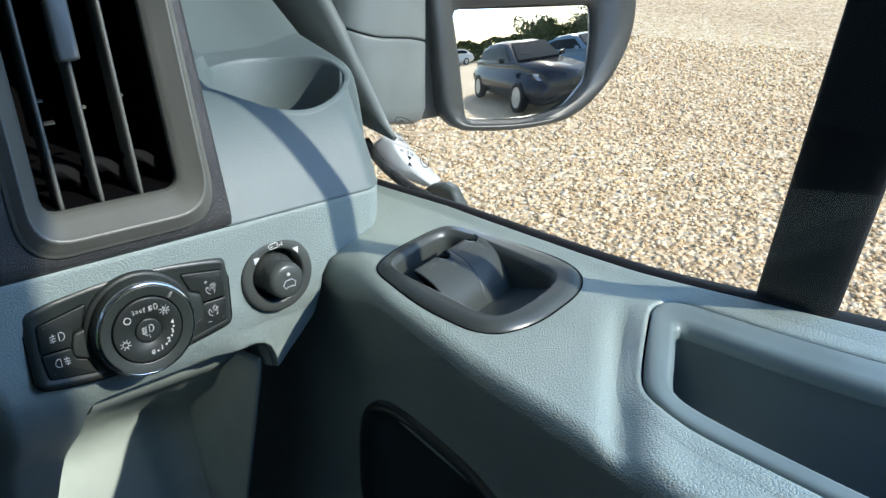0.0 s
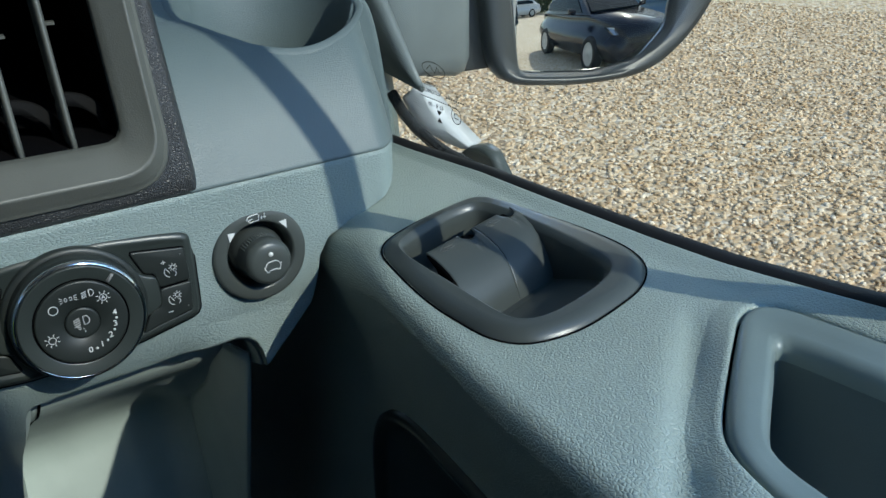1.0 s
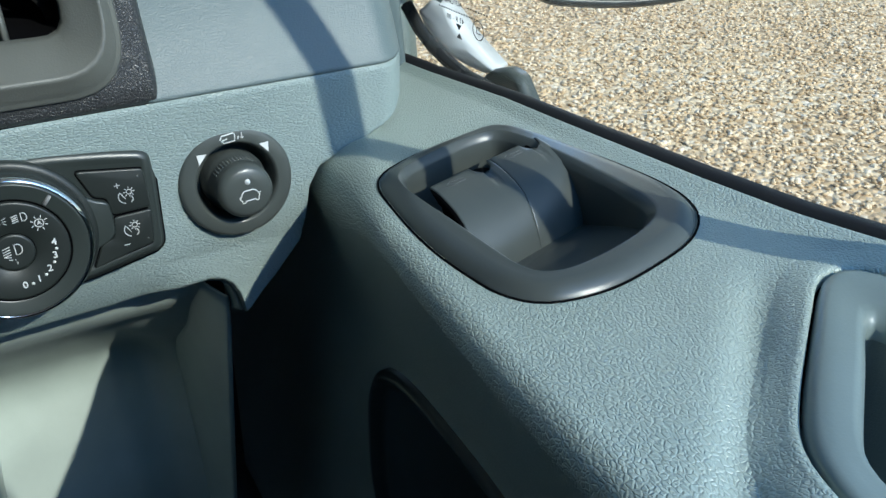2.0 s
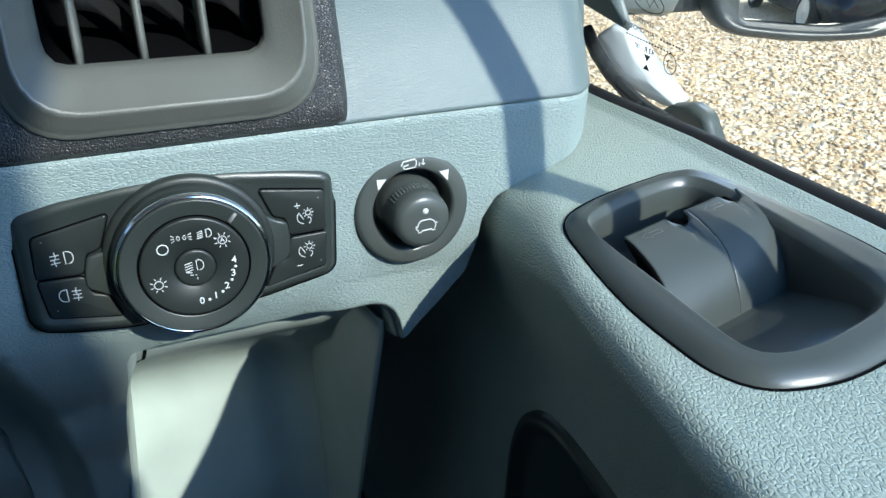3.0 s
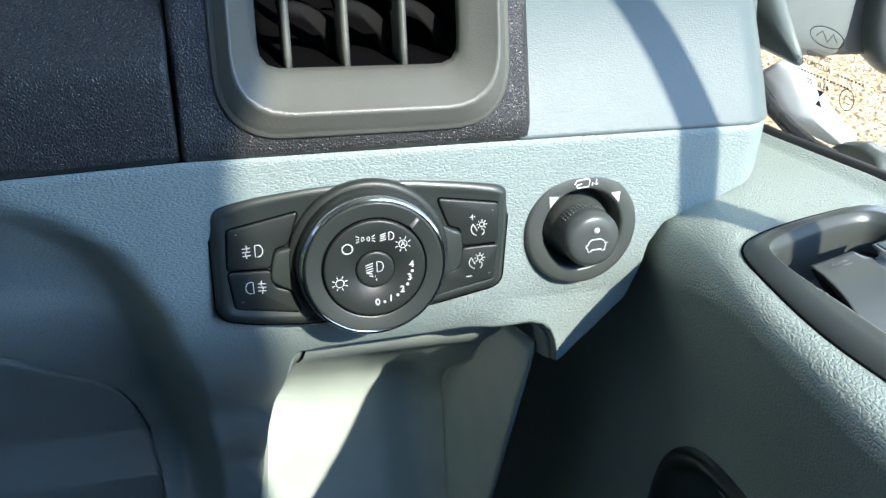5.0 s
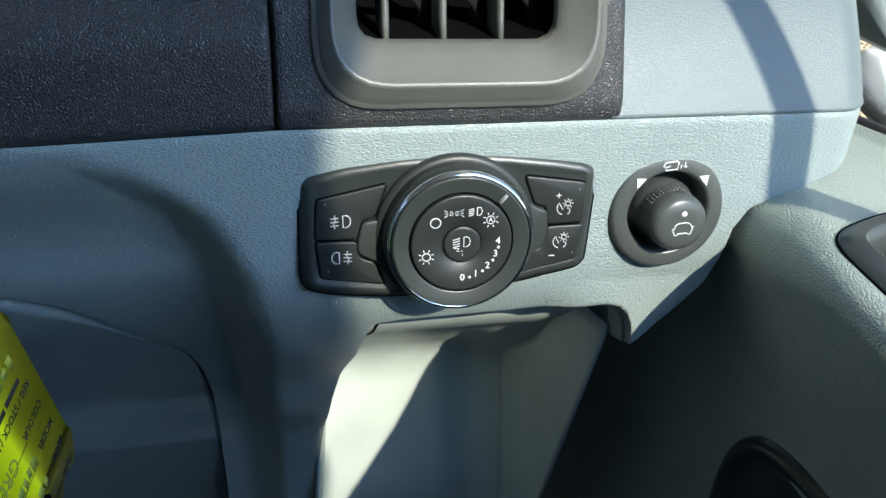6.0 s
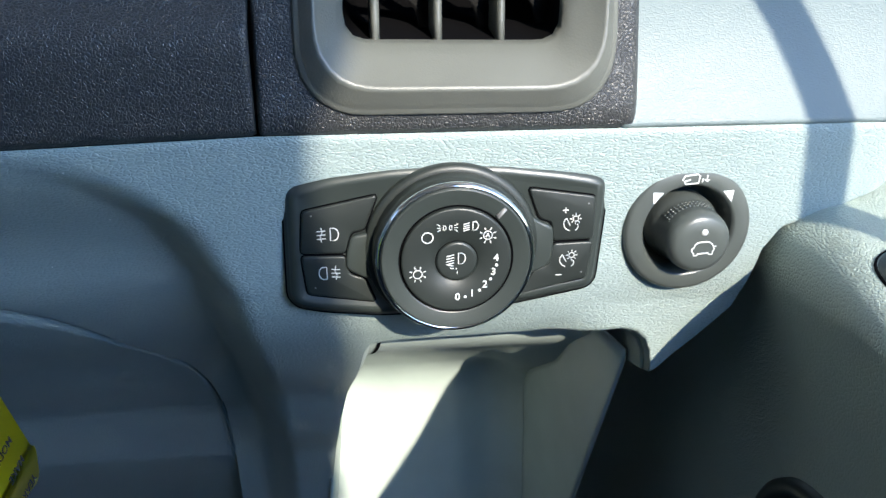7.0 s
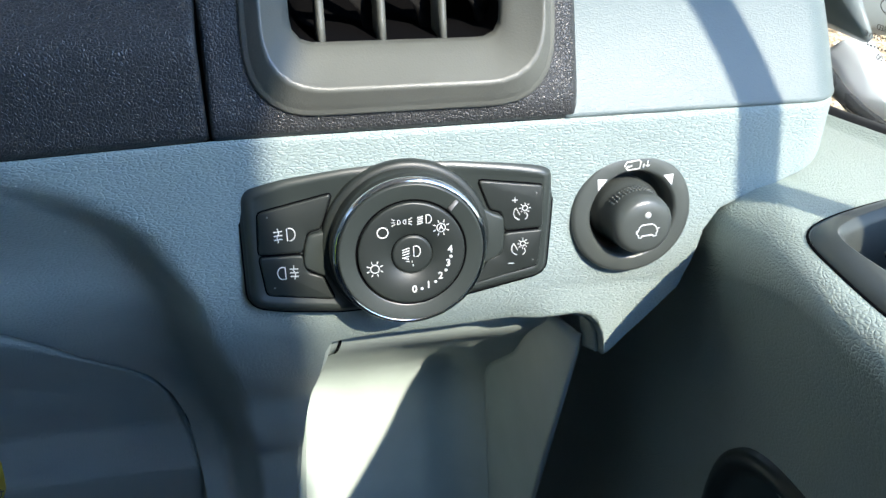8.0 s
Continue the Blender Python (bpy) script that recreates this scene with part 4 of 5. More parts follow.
# ---- window switches ----
switch_unit = thing("window_switch", "charcoal window switch unit with two rockers in a recess", "switch", at=on_top(Vector((0.2, -0.08, 0)), 0))
loops = [[on_top(p, h) for p in inset(BZ_OUT, d)] for d, h in ((-0.0005, -0.006), (-0.0002, -0.0012), (0.0006, 0.0004), (0.0020, 0.0019), (0.0040, 0.0034), (0.0066, 0.0046))]
for t in (0.3, 0.6, 0.85):
    loops.append([on_top(a.lerp(b, t), 0.0046 + 0.0006 * t) for a, b in zip(inset(BZ_OUT, 0.0066), BZ_IN)])
loops += [[on_top(p, h) for p in inset(BZ_IN, d)] for d, h in ((0, 0.0052), (0.0004, 0.0050), (0.0028, 0.0018), (0.0032, 0.0008), (0.0036, -0.004), (0.0042, -0.030))]
part("bezel", rings(loops), M_RIM, switch_unit, "charcoal rounded bezel")
part("gap", rings([[on_top(p, h) for p in inset(BZ_OUT, d)] for d, h in ((-0.0014, -0.002), (-0.0009, 0.0005), (0.0, 0.0004))]), M_GROOVE, switch_unit)


def well_floor(x, y):
    """The floor rises as a ramp towards the rear of the recess."""
    v = y - 0.28 * (x - 0.19)
    return Vector((x, y, top_z(x, y) + lerp(v, [-0.20, -0.150, -0.142, -0.098, -0.088, 0.05], [0.001, -0.0005, -0.0025, -0.0205, -0.0225, -0.0240])))


well = [tuple(p) for p in inset(BZ_IN, 0.0015)]
part("well_floor", sheet(steps(0.14, 0.25, 74), steps(-0.150, -0.006, 96), well_floor, keep=lambda x, y: inside((x, y), well)), M_RIM, switch_unit, "charcoal sloping finger well")

SECTION = [(-0.095, -0.03), (-0.0944, -0.024), (-0.0927, -0.018), (-0.0892, -0.0115), (-0.0846, -0.0055), (-0.0788, -0.0002), (-0.0722, 0.0026), (-0.0649, 0.0043), (-0.058, 0.0053), (-0.0512, 0.0055), (-0.05, 0.0052), (-0.0505, 0.0046), (-0.0539, 0.004), (-0.0597, 0.0022), (-0.0632, -0.004), (-0.0643, -0.034)]


def skewed(x, y, z):
    return Vector((x, y + 0.225 * (x - 0.19), top_z(x, y) + z))


def rocker(x0, x1):
    """A rocker whose lip rises towards the front, with a notch in the lip at its outer end."""
    loops = []
    n0, n1 = x1 - 0.0125, x1 - 0.0015
    for x in [x0, x0 + 0.0003] + steps(x0 + 0.0012, n0 - 0.0006, 8) + steps(n0, n1, 14) + [x1 - 0.0003, x1]:
        e = 0.0002 if x in (x0, x1) else 0.0
        u = min(1.0, max(0.0, (x - n0) / (n1 - n0)))
        bite = 0.0085 * math.sqrt(max(0.0, 1 - (2 * u - 1) ** 2))
        ring = []
        for k, (y, z) in enumerate(SECTION):
            if 5 < k < 14:
                low = lerp(y - bite, [q[0] for q in SECTION[:10]], [q[1] for q in SECTION[:10]])
                lim = -0.0500 - bite
                if y > lim:
                    y, z = lim, min(z, low)
            ring.append(skewed(x, y, z - e))
        loops.append(ring)
    return rings(loops, cap0=True, cap1=True)


for x0, x1, c in ((0.1612, 0.19635, 0.172), (0.1965, 0.2278, 0.207)):
    rk = part("rocker", rocker(x0, x1), M_RIM, switch_unit)
    m = Matrix.Translation(skewed(c, -0.0560, 0.0056)) @ Matrix.Rotation(radians(13), 4, "Z")
    part("arrow_symbol", strokes([[(0.0055, -0.001), (-0.001, -0.001), (-0.001, -0.0022), (-0.0055, 0.0), (-0.001, 0.0022), (-0.001, 0.001), (0.0055, 0.001), (0.0055, -0.001)]], 0.00035, m, 0.0), M_GREYPRINT, rk)
    floor_loop = [skewed(x1 - 0.007 + 0.0060 * math.cos(a), -0.0540 + 0.0060 * math.sin(a), 0.0) for a in [2 * math.pi * k / 24 for k in range(24)]]
    part("finger_notch", rings([[p + Vector((0, 0, h)) for p in floor_loop] for h in (-0.012, 0.0020)], cap1=True), M_GROOVE, rk)
# the rockers' end face; near-black colour stands in for the shade on it
shaded_end = [skewed(0.1606, y, z) for y, z in SECTION[1:-1]]
mid_cap = sum(shaded_end, Vector()) / len(shaded_end)
part("shaded_end", rings([[p.lerp(mid_cap, 0.07) + Vector((0.0012, 0, 0)) for p in shaded_end], [p.lerp(mid_cap, 0.08) for p in shaded_end], [p.lerp(mid_cap, 0.5) + Vector((-0.0004, 0, 0)) for p in shaded_end]], cap1=True), M_GROOVE, switch_unit, "end of the rockers with its shade painted black")

# ---- door mirror ----
mirror = thing("door_mirror", "grey plastic door mirror on a broad arm outside the window", "mirror", at=(0.42, 0.33, 1.26))
MIRROR_AT = (0.350, 0.203, 1.2917)
MA = radians(15)
mn = Vector((-math.sin(MA), -math.cos(MA), 0.122)).normalized()
mx = Vector((math.cos(MA), -math.sin(MA), 0.0)).normalized()
my = mn.cross(mx)
MM = Matrix(((mx.x, my.x, mn.x, 0.46), (mx.y, my.y, mn.y, 0.30), (mx.z, my.z, mn.z, 1.26), (0, 0, 0, 1)))
ho = resample(round_outline([(-0.012, -0.003), (0.085, -0.0125), (0.165, -0.007), (0.215, 0.030), (0.252, 0.090), (0.258, 0.330), (0.235, 0.360), (-0.02, 0.345), (-0.028, 0.16)], 0.035, 8), 96)
hi_ = resample(round_outline([(0.020, 0.007), (0.100, 0.002), (0.155, 0.011), (0.185, 0.040), (0.191, 0.090), (0.189, 0.1315), (0.0045, 0.1345), (0.008, 0.11)], 0.008, 8), 96)
loops = [[MM @ Vector((p.x, p.y, h)) for p in inset(ho, d)] for d, h in ((0.06, -0.10), (0.03, -0.085), (0.008, -0.05), (0.0, -0.01), (0.0005, 0.006), (0.004, 0.012), (0.010, 0.012))]
loops += [[MM @ Vector((p.x, p.y, h)) for p in inset(hi_, d)] for d, h in ((-0.006, 0.010), (-0.002, 0.004), (-0.0005, -0.004), (0.0, -0.012))]
part("housing", rings(loops, cap0=True), M_HOUSING, mirror, "dark grey mirror housing")
mc = Vector((0.1, 0.07))
loops = []
for t in (0.0, 0.012) + tuple(steps(0.08, 0.96, 14)):
    loops.append([MM @ Vector((q.x, q.y, 0.0045 - ((q.x - 0.1) ** 2 + (q.y - 0.09) ** 2) / 2.0 )) for q in [p.lerp(mc, t) for p in hi_]])
part("mirror_glass", rings(loops, cap1=True), M_MIRROR, mirror, "convex wide-angle mirror glass")


def arm_ring(z, grow=0.0):
    c = Vector((0.370 - 0.02 * (z - 1.3), 0.330, z))
    a, b = 0.055 + grow, 0.045 + grow
    return [c + Vector((a * math.copysign(abs(math.cos(t)) ** 0.6, math.cos(t)), b * math.copysign(abs(math.sin(t)) ** 0.6, math.sin(t)), -0.25 * (c.x + a * math.cos(t) - 0.42))) for t in [2 * math.pi * k / 48 for k in range(48)]]


part("arm_upper", rings([arm_ring(z, g) for z, g in ((1.3665, -0.0015), (1.3672, -0.0004), (1.369, 0.0), (1.375, 0.0), (1.40, 0.0), (1.5, 0.0), (1.60, 0.0))], cap0=True, cap1=True), M_ARM, mirror, "mid grey mirror arm")
part("arm_seam", rings([arm_ring(z, -0.003) for z in (1.360, 1.370)], cap0=True, cap1=True), M_GROOVE, mirror)
part("arm_lower", rings([arm_ring(z, g) for z, g in ((1.3645, -0.0015), (1.3638, -0.0004), (1.362, 0.0), (1.356, 0.0), (1.34, 0.0), (1.29, 0.0), (1.275, -0.004), (1.268, -0.012))], cap0=True, cap1=True), M_ARM, mirror)
neck = ((0.299, 0.230, 1.330, 1.1), (0.302, 0.198, 1.308, 1.1), (0.306, 0.197, 1.305, 1.05), (0.314, 0.212, 1.301, 0.95), (0.322, 0.236, 1.298, 0.80), (0.329, 0.265, 1.295, 0.62), (0.334, 0.300, 1.292, 0.45), (0.338, 0.345, 1.290, 0.30))
part("arm_neck", rings([[Vector((x, y + dy, z)) for dy, z in [(0.004, z0 - 0.004), (0, z0)] + [(lean_y * (zz - z0), zz) for zz in steps(z0 + 0.02, 1.60, 5)] + [(0.42, 1.60), (0.16, z0)]] for x, y, z0, lean_y in neck], cap0=True, cap1=True), M_ARM, mirror, "grey plate at the foot of the mirror arm")
part("bracket", rings([[MM @ Vector((x, y, h)) for x, y in ((-0.075, y0), (0.0, y0 + 0.004), (0.0, y1), (-0.075, y1))] for y0, y1, h in ((0.010, 0.3, -0.06), (0.0075, 0.3, -0.01))], cap0=True, cap1=True), M_HOUSING, mirror, bevel=0.004)

mirror.scale = (0.86,) * 3
mirror.location = MIRROR_AT

# ---- van shell round the cab ----
van = thing("van_body", "silver-grey van body round the cab", "van", kind="structure", at=(0, 0, 0.4))
wing = [Vector(p) for p in ((0.261, 0.138, 1.309), (0.266, 0.131, 1.317), (0.270, 0.121, 1.316), (0.276, 0.104, 1.300), (0.280, 0.086, 1.290), (0.282, 0.074, 1.2845), (0.280, 0.084, 1.281), (0.275, 0.101, 1.2825), (0.268, 0.116, 1.288), (0.263, 0.128, 1.297))]
mid_wing = sum(wing, Vector()) / len(wing)
part("wing", rings([[p.lerp(mid_wing, t) + Vector((o, o * 0.6, 0)) for p in resample(wing, 60)] for t, o in ((0.0, 0.016), (0.0, 0.003), (0.03, 0.001), (0.10, 0.0), (0.6, -0.0005))], cap0=True, cap1=True), M_SILVER, van, "silver painted wing by the window")
part("corner_seal", tube([(0.266, -0.02, 1.284), (0.264, 0.02, 1.2855), (0.264, 0.055, 1.2850), (0.263, 0.080, 1.2848), (0.262, 0.098, 1.2875), (0.259, 0.113, 1.2935), (0.256, 0.126, 1.302), (0.254, 0.139, 1.314)], 0.0042), M_GLOSSRUBBER, van, "black rubber corner seal")
part("corner_block", slab(resample(round_outline([(0.028, 1.270), (0.090, 1.276), (0.080, 1.2855), (0.064, 1.2915), (0.050, 1.2905), (0.043, 1.283)], 0.004, 5), 50), 0.0, 0.010, Matrix(((0, 0, -1, 0.290), (1, 0, 0, 0), (0, 1, 0, 0), (0, 0, 0, 1))), 0.004), M_RIM, van)
part("pillar_trim", rings([[Vector((x, y, z)) + Vector(d) for d in ((0, 0, 0), (0.03, -0.035, 0), (0.055, 0.0, 0), (0.04, 0.05, 0), (0.0, 0.05, 0))] for x, y, z in ((0.250, 0.205, 1.20), (0.250, 0.225, 1.30), (0.248, 0.30, 1.40), (0.235, 0.50, 1.62), (0.22, 0.70, 1.90))], cap0=True, cap1=True), M_POD, van, "blue-grey windscreen pillar trim", bevel=0.008)
part("ceiling", box((-1.5, -1.25, 2.26), (0.36, 0.72, 2.31)), M_LINER, van, smooth=False)
part("wall_rear", box((-1.5, -1.25, 1.30), (0.36, -1.20, 2.26)), M_LINER, van, smooth=False)
part("wall_rear_low", box((-1.5, -1.25, 0.5), (0.36, -1.20, 1.297)), M_FLOOR, van, "dark lower rear wall", smooth=False)
# out of view; the jagged front edge is fitted to bound the sun on the dashboard
part("sun_edge_wall", rings([[Vector((x, y, z)) for y, z in ((-1.20, 0.5), (-0.794, 0.5), (-0.794, 1.656), (-1.124, 1.777), (-0.98, 1.905), (-0.981, 1.925), (-0.998, 1.953), (-0.992, 1.994), (-1.0, 2.018), (-1.026, 2.034), (-1.037, 2.056), (-1.069, 2.096), (-1.106, 2.149), (-1.126, 2.207), (-1.126, 2.26), (-1.20, 2.26))] for x in (0.30, 0.36)], cap0=True, cap1=True), M_LINER, van, "unseen pale pillar wall, its edge cut to shape the sunlight", smooth=False)
part("window_header", box((0.20, -1.12, 2.24), (0.36, 0.72, 2.26)), M_LINER, van, smooth=False)
part("door_skin", box((0.315, -1.12, 0.5), (0.36, 0.42, 1.19)), M_SILVER, van, smooth=False)
# unseen wall, its height set to limit the light coming from the left
part("left_light_block", box((-1.5, -1.20, 0.5), (-1.45, 0.72, 1.88)), M_LINER, van, smooth=False)
part("floor", box((-1.45, -1.20, 0.5), (0.315, 0.75, 0.55)), M_FLOOR, van, smooth=False)
part("bulkhead_front", box((-1.45, 0.75, 0.5), (0.40, 0.80, 1.30)), M_DARK, van, smooth=False)
part("footwell_side", box((0.20, 0.40, 0.5), (0.30, 0.75, 1.25)), M_DARK, van, smooth=False)
part("bonnet", rings([[Vector((x, y, z)) for x in (-1.5, -1.2, -0.5, 0.2, 0.42)] for y, z in ((0.72, 1.18), (0.95, 1.15), (1.3, 1.05), (1.5, 0.9))], close=False), M_SILVER, van, solid=0.01)
for x, y in ((0.22, 0.9), (0.22, -3.0)):
    wm = Matrix.Translation((x, y, 0.34)) @ Matrix.Rotation(radians(90), 4, "Y")
    part("tyre", lathe([(0.20, -0.1), (0.32, -0.1), (0.34, -0.07), (0.34, 0.07), (0.32, 0.1), (0.2, 0.1)], wm, 40, True, True), M_RUBBER, van)
part("load_bay", box((-1.5, -4.6, 0.35), (0.26, -1.26, 2.45)), M_SILVER, van, smooth=False, bevel=0.06)
part("underbody", box((-1.4, -4.5, 0.25), (0.30, 1.4, 0.49)), M_DARK, van, smooth=False)

# ---- key tag ----
TC = Vector((-0.1560, -0.0312, 1.2285))
tx = Vector((-0.0974, -0.9877, -0.1219))
ty = Vector((0.1388, 0.1078, -0.9844))
tz = tx.cross(ty)
TM = Matrix(((tx.x, ty.x, tz.x, TC.x), (tx.y, ty.y, tz.y, TC.y), (tx.z, ty.z, tz.z, TC.z), (0, 0, 0, 1)))
tag = thing("key_tag", "bright yellow plastic key tag with black print and handwriting", "tag", at=TC)
half = [(0.024, -0.0688), (0.016, -0.0692), (0.011, -0.0684), (0.0035, -0.0645), (0.0008, -0.0610), (0.0002, -0.0585), (-0.0012, -0.0572), (0.0002, -0.0555), (0.0004, -0.0020), (-0.0014, 0.0002), (0.0008, 0.0040), (0.0040, 0.0090), (0.0075, 0.0098), (0.0120, 0.0082), (0.0160, 0.0078), (0.0220, 0.0105), (0.0290, 0.0120)]
card = resample(round_outline(half + [(0.058 - u, v) for u, v in reversed(half)], 0.0012, 4), 160)
part("card", slab(card, -0.0006, 0.0006, TM, 0.0002), M_YELLOW, tag)
PM = TM @ Matrix.Translation((0, 0, 0.0007))
for text, u, v in (("YEAR", 0.0060, 0.0055), ("MAKE", 0.0062, -0.0048), ("MODEL", 0.0062, -0.0150), ("COLOUR", 0.0066, -0.0255), ("REG / STOCK / MAN / AUTO", 0.0070, -0.0360)):
    part("print", lettering(text, 0.0042, PM, at=(u, v + 0.0012), align="LEFT", bold=0.00003), M_INK, tag)
for u, w in ((0.0110, 0.0125), (0.0248, 0.0080), (0.0340, 0.0058), (0.0408, 0.0080)):
    part("print_bar", strokes([[(u, -0.0397), (u + w, -0.0400)]], 0.0021, TM, 0.0006), M_INK, tag)
part("handwriting", lettering("GREY", 0.0082, PM @ Matrix.Shear("XY", 4, (0.25, 0)), at=(0.0320, -0.0240), align="LEFT"), M_PEN, tag)
rng = random.Random(5)
for u0, u1, v, h in ((0.0090, 0.0530, -0.0475, 0.0050), (0.0240, 0.0520, -0.0140, 0.0045), (0.0240, 0.0500, -0.0035, 0.0045)):
    u = u0
    while u < u1:
        w = rng.uniform(0.0026, 0.0044)
        part("pen_bar", strokes([[(u, v - 0.02 * (u - u0)), (u + w, v - 0.02 * (u - u0) + rng.uniform(-0.0006, 0.0006))]], h * rng.uniform(0.7, 1.0), TM, 0.0006), M_PEN, tag)
        u += w + rng.uniform(0.0007, 0.0016)
for v in (-0.0010, -0.0115, -0.0220):
    part("rule", strokes([[(0.0235, v), (0.0540, v - 0.0006)]], 0.00025, TM, 0.0006), M_INK, tag)
part("hole", disc((0.0305, 0.0020), 0.0030, TM, 0.0006, 0.0002), M_GROOVE, tag)
lp = []
for k in range(25):
    a = 2 * math.pi * k / 24
    lp.append(TM @ Vector((0.0262 + 0.0070 * math.cos(a), -0.0755 + 0.0062 * math.sin(a), 0.003 * math.sin(a) + 0.002)))
part("loop", tube(lp, 0.0026), M_YELLOW, tag, "yellow plastic loop")
part("neck", rings([[TM @ Vector((0.0262 + x, v, z)) for x, z in ((-w, 0.0006), (w, 0.0006), (w, 0.0036), (-w, 0.0036))] for v, w in ((-0.0715, 0.0055), (-0.066, 0.0050), (-0.060, 0.0042), (-0.058, 0.0030))], cap0=True, cap1=True), M_YELLOW, tag, "yellow moulded neck of the loop", bevel=0.0008)
part("cord", tube([TM @ Vector((0.0262, -0.0815, 0.002)), TM @ Vector((0.030, -0.090, 0.004)), Vector((-0.262, 0.0, 1.30))], 0.0012), M_INK, tag)
column = thing("steering_column", "black plastic steering column shroud", "steering column", at=(-0.30, 0.12, 1.22))
part("shroud", rings([[Vector((-0.335 + r * math.cos(a), y, 1.275 + 0.75 * r * math.sin(a) + 0.1 * y)) for a in [2 * math.pi * k / 32 for k in range(32)]] for y, r in ((0.02, 0.045), (0.03, 0.066), (0.08, 0.072), (0.20, 0.075))], cap0=True, cap1=True), M_BLACK, column)

# ---- outdoors ----
ground = part("ground", sheet(sorted(set(steps(-400, -20, 12) + steps(-20, 20, 40) + steps(20, 400, 12))), sorted(set(steps(-400, -40, 12) + steps(-40, 20, 60) + steps(20, 400, 12))), lambda x, y: (x, y, -0.004 + 0.03 * noise.noise((x * 0.13, y * 0.13, 0)))), M_BED)
tagged(ground, "pale tan gravel yard in full sun", "ground", kind="structure")


def gravel():
    rng = np.random.default_rng(4)
    base = bmesh.new()
    bmesh.ops.create_icosphere(base, subdivisions=1, radius=1.0)
    v0 = np.array([v.co for v in base.verts])
    f0 = np.array([[v.index for v in f.verts] for f in base.faces])
    base.free()
    n = 52000
    # most stones lie where the window looks down on the yard
    r = 1.2 + 6.2 * rng.random(n) ** 0.9
    a = np.radians(-22 + 104 * rng.random(n))
    x, y = 0.4 + r * np.cos(a), -0.5 + r * np.sin(a)
    size = 0.0065 + 0.0075 * rng.random(n) ** 1.8
    sc = np.stack([size * (0.8 + 0.6 * rng.random(n)), size * (0.8 + 0.6 * rng.random(n)), size * (0.45 + 0.35 * rng.random(n))], 1)
    verts = v0[None] * (1 + 0.22 * rng.standard_normal((n, len(v0), 1))) * sc[:, None]
    th = 2 * np.pi * rng.random(n)
    c, s = np.cos(th)[:, None], np.sin(th)[:, None]
    vx, vy = verts[..., 0] * c - verts[..., 1] * s, verts[..., 0] * s + verts[..., 1] * c
    tip = 0.5 * rng.standard_normal(n)[:, None]
    vz = verts[..., 2] + vx * np.sin(tip) * 0.5
    lift = np.array([0.03 * noise.noise((p * 0.13, q * 0.13, 0)) for p, q in zip(x, y)]) - 0.004
    out = np.stack([vx + x[:, None], vy + y[:, None], vz + (lift + size * 0.35)[:, None]], -1).reshape(-1, 3)
    faces = (f0[None] + (np.arange(n) * len(v0))[:, None, None]).reshape(-1, 3)
    me = bpy.data.meshes.new("gravel")
    me.vertices.add(len(out))
    me.vertices.foreach_set("co", out.astype(np.float32).ravel())
    me.loops.add(faces.size)
    me.loops.foreach_set("vertex_index", faces.astype(np.int32).ravel())
    me.polygons.add(len(faces))
    me.polygons.foreach_set("loop_start", np.arange(0, faces.size, 3, dtype=np.int32))
    me.update(calc_edges=True)
    me.materials.append(M_STONE)
    return tagged(new("gravel", me), "loose tan, buff and brown gravel stones", "gravel", kind="stuff")


gravel()


